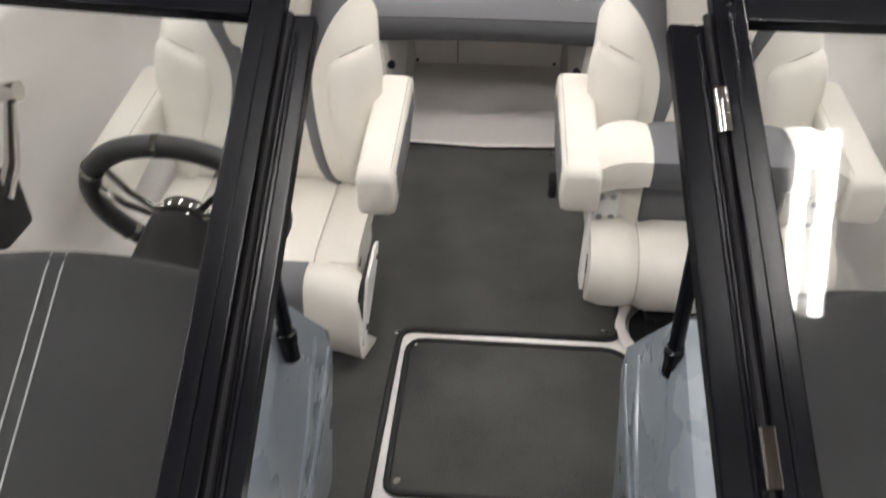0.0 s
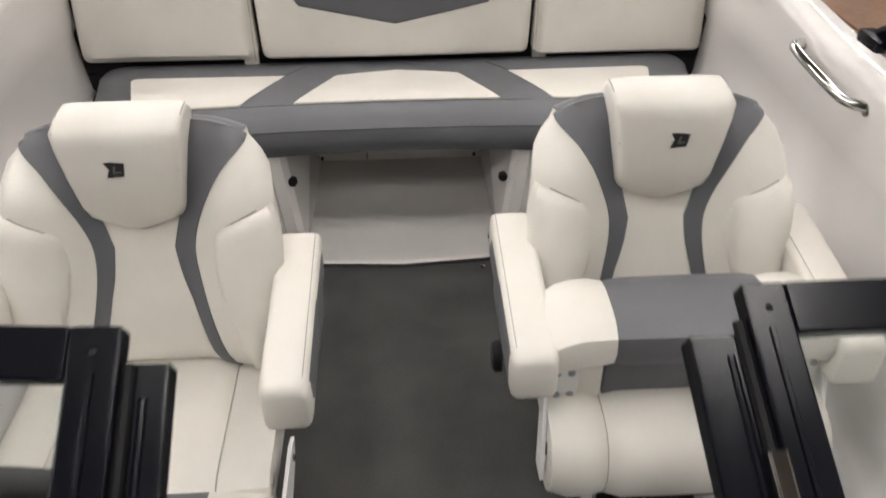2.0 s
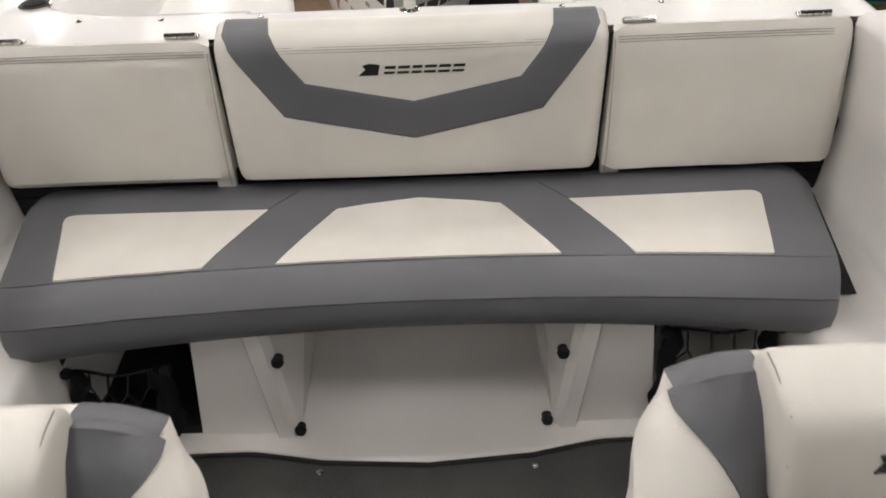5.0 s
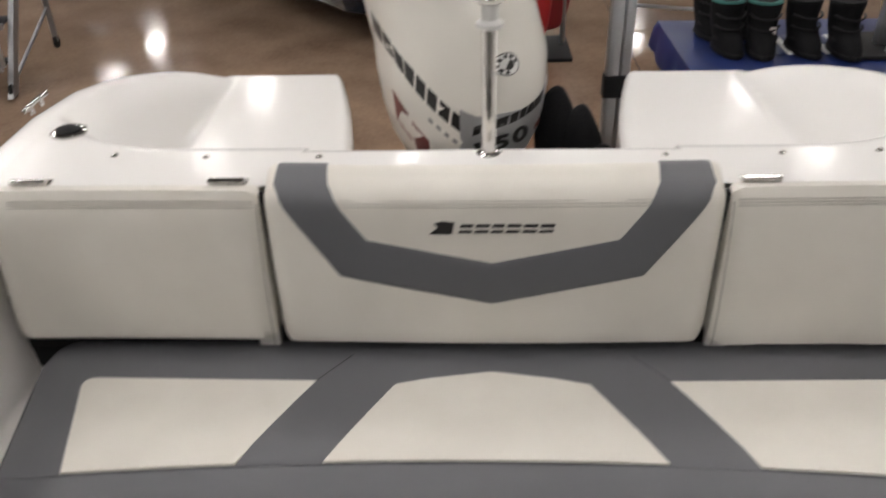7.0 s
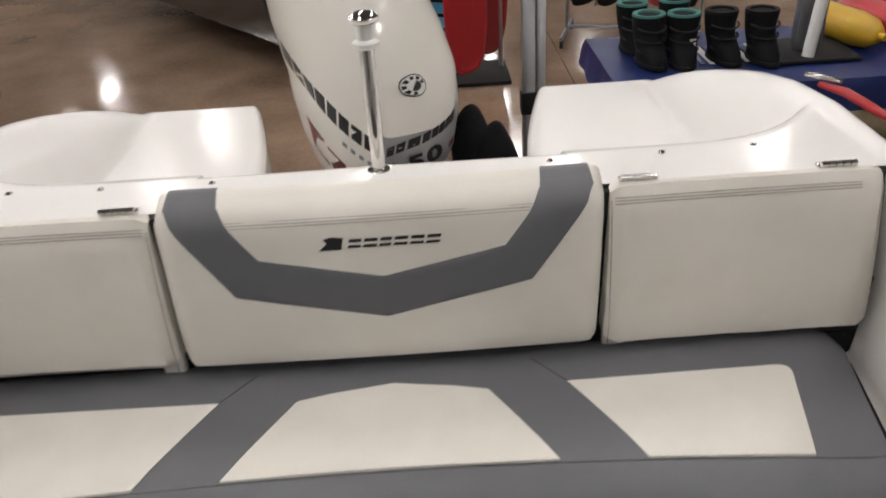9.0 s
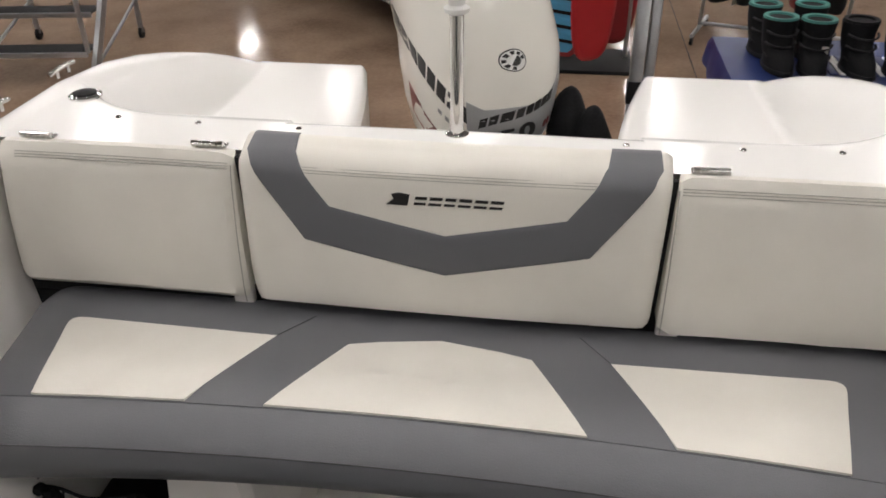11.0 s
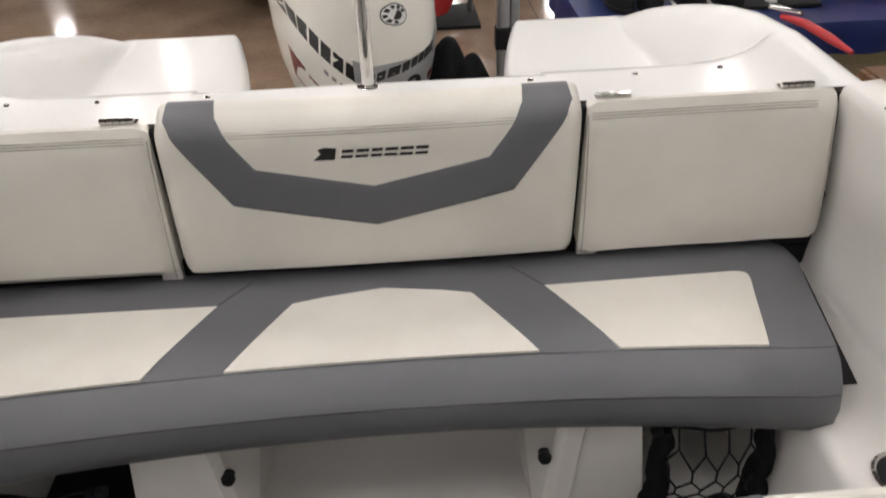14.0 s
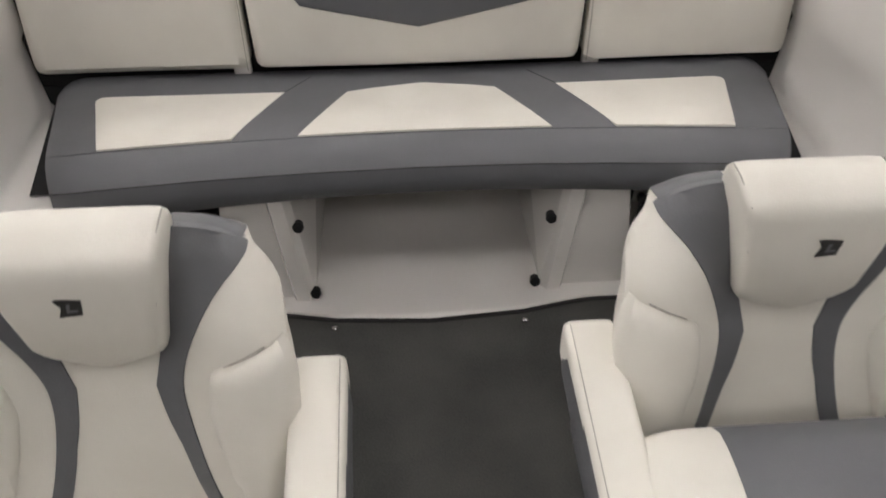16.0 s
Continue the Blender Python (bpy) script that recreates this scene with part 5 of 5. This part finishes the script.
for x, y, rz, li in ((1.36, 6.36, 8, TEAL_LINING), (1.545, 6.33, -6, TEAL_LINING), (1.33, 6.62, 12, TEAL_LINING), (1.58, 6.64, -4, TEAL_LINING), (1.76, 6.34, 10, BLACK_CLOTH), (1.97, 6.30, 4, BLACK_CLOTH)):
    bt = boot(x - 0.01, y + 0.07, rz, li)
    tagp = part("tag", rbox(0.02, 0.045, -0.088, -0.086, 0.11, 0.17, 0), PAPER, bt, "white price tag") if abs(x - 1.545) < 0.01 else None
# display stand on the table, with a leaning white tube and rubber fenders
st = empty("display_stand", "grey metal display stand with a dark base plate on the table", "display stand", (2.27, 6.42, TZ + 0.006))
part("base_plate", rbox(-0.24, 0.2, -0.22, 0.2, 0, 0.02, 0.004), RECESS, st)
part("upright", rbox(-0.10, 0.06, -0.03, 0.03, 0.02, 1.7, 0.006), ALU, st)
part("tube", tube([(-0.07, -0.15, 0.02), (0.10, -0.06, 1.5)], 0.034, 14), WHITE, st, "pale leaning tube")


def fender(x, y, rz, mat, nm):
    f = empty("fender", nm + " inflatable boat fender lying on the table", "boat fender", (x, y, TZ + 0.10), rz=rz, group="boat fenders")
    m = pose(0, 0, 0, 90, 0, 0)
    part("body", lathe([(0.02, -0.33), (0.05, -0.31), (0.085, -0.25), (0.098, -0.16), (0.098, 0.16), (0.085, 0.25), (0.05, 0.31), (0.02, 0.33)], 20, m=m), mat, f)
    part("eye", lathe([(0.022, 0.325), (0.026, 0.345), (0.02, 0.37)], 10, m=m), mat, f)


fender(2.52, 6.62, 14, YELLOW, "yellow")
fender(2.76, 6.62, 18, RED, "red")
fender(3.0, 6.62, 20, RED, "red")
gb = empty("green_box", "green plastic tub behind the table", "tub", (3.5, 7.6, GROUND))
part("tub", loft([[(-0.3, -0.2, 0), (0.3, -0.2, 0), (0.3, 0.2, 0), (-0.3, 0.2, 0)], [(-0.36, -0.25, 0.8), (0.36, -0.25, 0.8), (0.36, 0.25, 0.8), (-0.36, 0.25, 0.8)]]), GREEN, gb)


# wakeboards hung upright on a rack
def wakeboard(x, y, rz, mat, edge, h, stripes):
    w = empty("wakeboard", ("striped blue and black wakeboard with a red edge" if stripes else "red padded wakeboard sleeve") + " hanging upright", "wakeboard", (x, y, GROUND + 0.16), rz=rz, group="wakeboards")
    def outline(k, z0=0.0):
        return [((0.21 * k) * math.copysign(abs(math.cos(t)) ** 0.6, math.cos(t)), h / 2 + (h / 2 - 0.21 * (1 - k)) * math.copysign(abs(math.sin(t)) ** 0.8, math.sin(t))) for t in [2 * math.pi * i / 36 for i in range(36)]]
    ring = lambda k, y: [(a, y, b) for a, b in outline(k)]
    part("board", loft([ring(0.9, 0.02), ring(1.0, 0.008), ring(1.0, -0.008), ring(0.9, -0.02)]), edge, w)
    sf = lambda u, v: (u, -0.021, v)
    part("face", puff(outline(0.82), sf, 0.004, 0.02, 0, 0.004, 0.2), mat, w)
    if stripes:
        for i in range(14):
            z = 0.12 + 0.055 * i
            part("stripe", rbox(-0.15, 0.10, -0.0285, -0.0262, z, z + 0.028, 0.001), CYAN if i % 2 else BLACK_CLOTH, w)
    return w


wakeboard(0.20, 8.30, -28, CYAN, DARK_RED, 1.5, True)
wakeboard(0.08, 8.55, -40, CYAN, CYAN, 1.55, False)
wakeboard(0.42, 8.22, 35, RED, RED, 1.3, False)
wakeboard(0.62, 8.7, 30, DARK_RED, DARK_RED, 1.4, False)
rk = empty("board_rack", "steel floor rack holding wakeboards", "rack", (0.28, 8.75, GROUND))
part("base", rbox(-0.5, 0.5, -0.4, 0.2, 0, 0.03, 0.004), RUBBER, rk)
for x in (-0.45, 0.45):
    part("post", tube([(x, 0, 0), (x, 0, 1.9)], 0.02, 10), ALU, rk)
part("rail", tube([(-0.45, 0, 1.9), (0.45, 0, 1.9)], 0.02, 10), ALU, rk)

# garment rack with life vests
gr = empty("garment_rack", "chrome rolling garment rack", "garment rack", (2.0, 9.35, GROUND), rz=-18)
for x in (-0.6, 0.6):
    part("foot_bar", tube([(x, -0.35, 0.09), (x, 0.35, 0.09)], 0.018, 10), ALU, gr)
    part("upright", tube([(x, 0, 0.09), (x, 0, 1.22)], 0.016, 10), ALU, gr)
    for y in (-0.33, 0.33):
        part("castor", lathe([(0.035, -0.012), (0.038, 0), (0.035, 0.012)], 12, (x, y, 0.04), m=pose(0, 0, 0, 0, 90, 0)), RUBBER, gr)
part("lower_bar", tube([(-0.6, 0, 0.12), (0.6, 0, 0.12)], 0.016, 10), ALU, gr)
part("hanging_bar", tube([(-0.6, 0, 1.22), (0.6, 0, 1.22)], 0.016, 10), ALU, gr)
for i in (0, 1, 3, 4):
    x = 2.0 + (-0.45 + 0.22 * i) * math.cos(radians(-18))
    y = 9.35 + (-0.45 + 0.22 * i) * math.sin(radians(-18))
    v = empty("life_vest", "black life vest hanging with a paper tag", "life vest", (x, y, GROUND + 0.66), rz=60 + 9 * i, group="life vests")
    def ov(k, z, d=0.0):
        return [(0.24 * k * math.cos(t), 0.10 * k * math.sin(t) + d, z) for t in [2 * math.pi * q / 20 for q in range(20)]]
    part("body", loft([ov(0.86, -0.30), ov(1.0, -0.24), ov(1.0, 0.0), ov(0.94, 0.15), ov(0.78, 0.28), ov(0.42, 0.42), ov(0.1, 0.5)]), BLACK_CLOTH if i != 3 else DARK_RED, v)
    part("tag", rbox(-0.05, 0.05, -0.125, -0.12, -0.34 + 0.03 * i, -0.20 + 0.03 * i, 0), PAPER if i % 2 == 0 else YPAPER, v, "paper price tag")


# aluminium step ladder on wheels
def step_ladder(x, y, rz):
    s = empty("step_ladder", "aluminium rolling step ladder with dark treads", "step ladder", (x, y, GROUND), rz=rz)
    for i in range(5):
        part("tread", rbox(-0.46, 0.46, 0.24 * i, 0.24 * i + 0.24, 0.25 * (i + 1) - 0.02, 0.25 * (i + 1), 0.004), RECESS, s, "dark ribbed tread")
        part("nosing", rbox(-0.47, 0.47, 0.24 * i - 0.012, 0.24 * i + 0.008, 0.25 * (i + 1) - 0.035, 0.25 * (i + 1) + 0.004, 0.003), ALU, s)
    for q in (-0.48, 0.48):
        part("stringer", loft([[(q - 0.02, -0.06, 0.02), (q + 0.02, -0.06, 0.02), (q + 0.02, 0.06, 0.02), (q - 0.02, 0.06, 0.02)], [(q - 0.02, 1.12, 1.25), (q + 0.02, 1.12, 1.25), (q + 0.02, 1.24, 1.25), (q - 0.02, 1.24, 1.25)]]), ALU, s)
        part("rear_leg", tube([(q, 1.22, 1.25), (q, 1.22, 0.06)], 0.022, 10), ALU, s)
        part("handrail", tube(spline([(q, 0.0, 0.25), (q, 0.0, 1.05), (q, 0.1, 1.15), (q, 1.1, 2.05), (q, 1.22, 2.05), (q, 1.24, 1.3)], 4), 0.019, 10), ALU, s)
        part("brace", tube([(q, 0.1, 0.1), (q, 1.2, 0.35)], 0.014, 8), ALU, s)
        for yy in (0.02, 1.22):
            part("wheel", lathe([(0.05, -0.015), (0.055, 0), (0.05, 0.015)], 14, (q, yy, 0.055), m=pose(0, 0, 0, 0, 90, 0)), RUBBER, s)


step_ladder(-3.98, 7.6, 9)


# boats on show near by
def hull(name, label, mat, pts, deck):
    b = empty(name, label, "boat")
    part("hull", loft(pts), mat, b, angle=50)
    part("deck", loft(deck), GEL, b)
    return b


def hull_rings(x0, y0, ang, length, beam, z0, z1):
    m = pose(x0, y0, 0, 0, 0, ang)
    rings = []
    for t in lin(0, 1, 14):
        w = beam / 2 * (1 - 0.92 * max(0, (t - 0.45) / 0.55) ** 2.2)
        k = z0 + (z1 - z0) * 0.5 * max(0, (t - 0.5) / 0.5) ** 2
        ring = [(-w, z1 + 0.1 * t), (-w * 0.98, (z1 + k) / 2 + 0.12), (-w * 0.8, k + 0.25), (0, k), (w * 0.8, k + 0.25), (w * 0.98, (z1 + k) / 2 + 0.12), (w, z1 + 0.1 * t)]
        rings.append([m @ Vector((length * t, a, c)) for a, c in ring])
    top = [[r[0], r[6], r[6] + Vector((0, 0, 0.03)), r[0] + Vector((0, 0, 0.03))] for r in rings]
    return rings, top


r, d = hull_rings(-0.42, 9.25, 128, 6.0, 2.1, -0.58, 0.75)
hull("display_boat", "dark navy display boat on the showroom floor", NAVY, r, d)
r, d = hull_rings(2.75, 3.55, -92, 5.0, 1.9, -0.40, 0.60)
hull("display_boat", "teal display boat standing alongside", TEAL, r, d)

# slatted wooden display cabinet
wc = empty("wooden_cabinet", "brown slatted wooden display cabinet", "cabinet", (2.28, 4.10, GROUND))
part("body", rbox(-0.32, 0.62, -0.55, 0.75, 0.0, 0.95, 0.006), WOOD, wc)
for i in range(22):
    part("slat", rbox(-0.345, -0.318, -0.545 + 0.059 * i, -0.492 + 0.059 * i, 0.02, 0.94, 0.004), WOOD, wc)
    if i < 16:
        part("slat", rbox(-0.31 + 0.059 * i, -0.257 + 0.059 * i, -0.575, -0.548, 0.02, 0.94, 0.004), WOOD, wc)
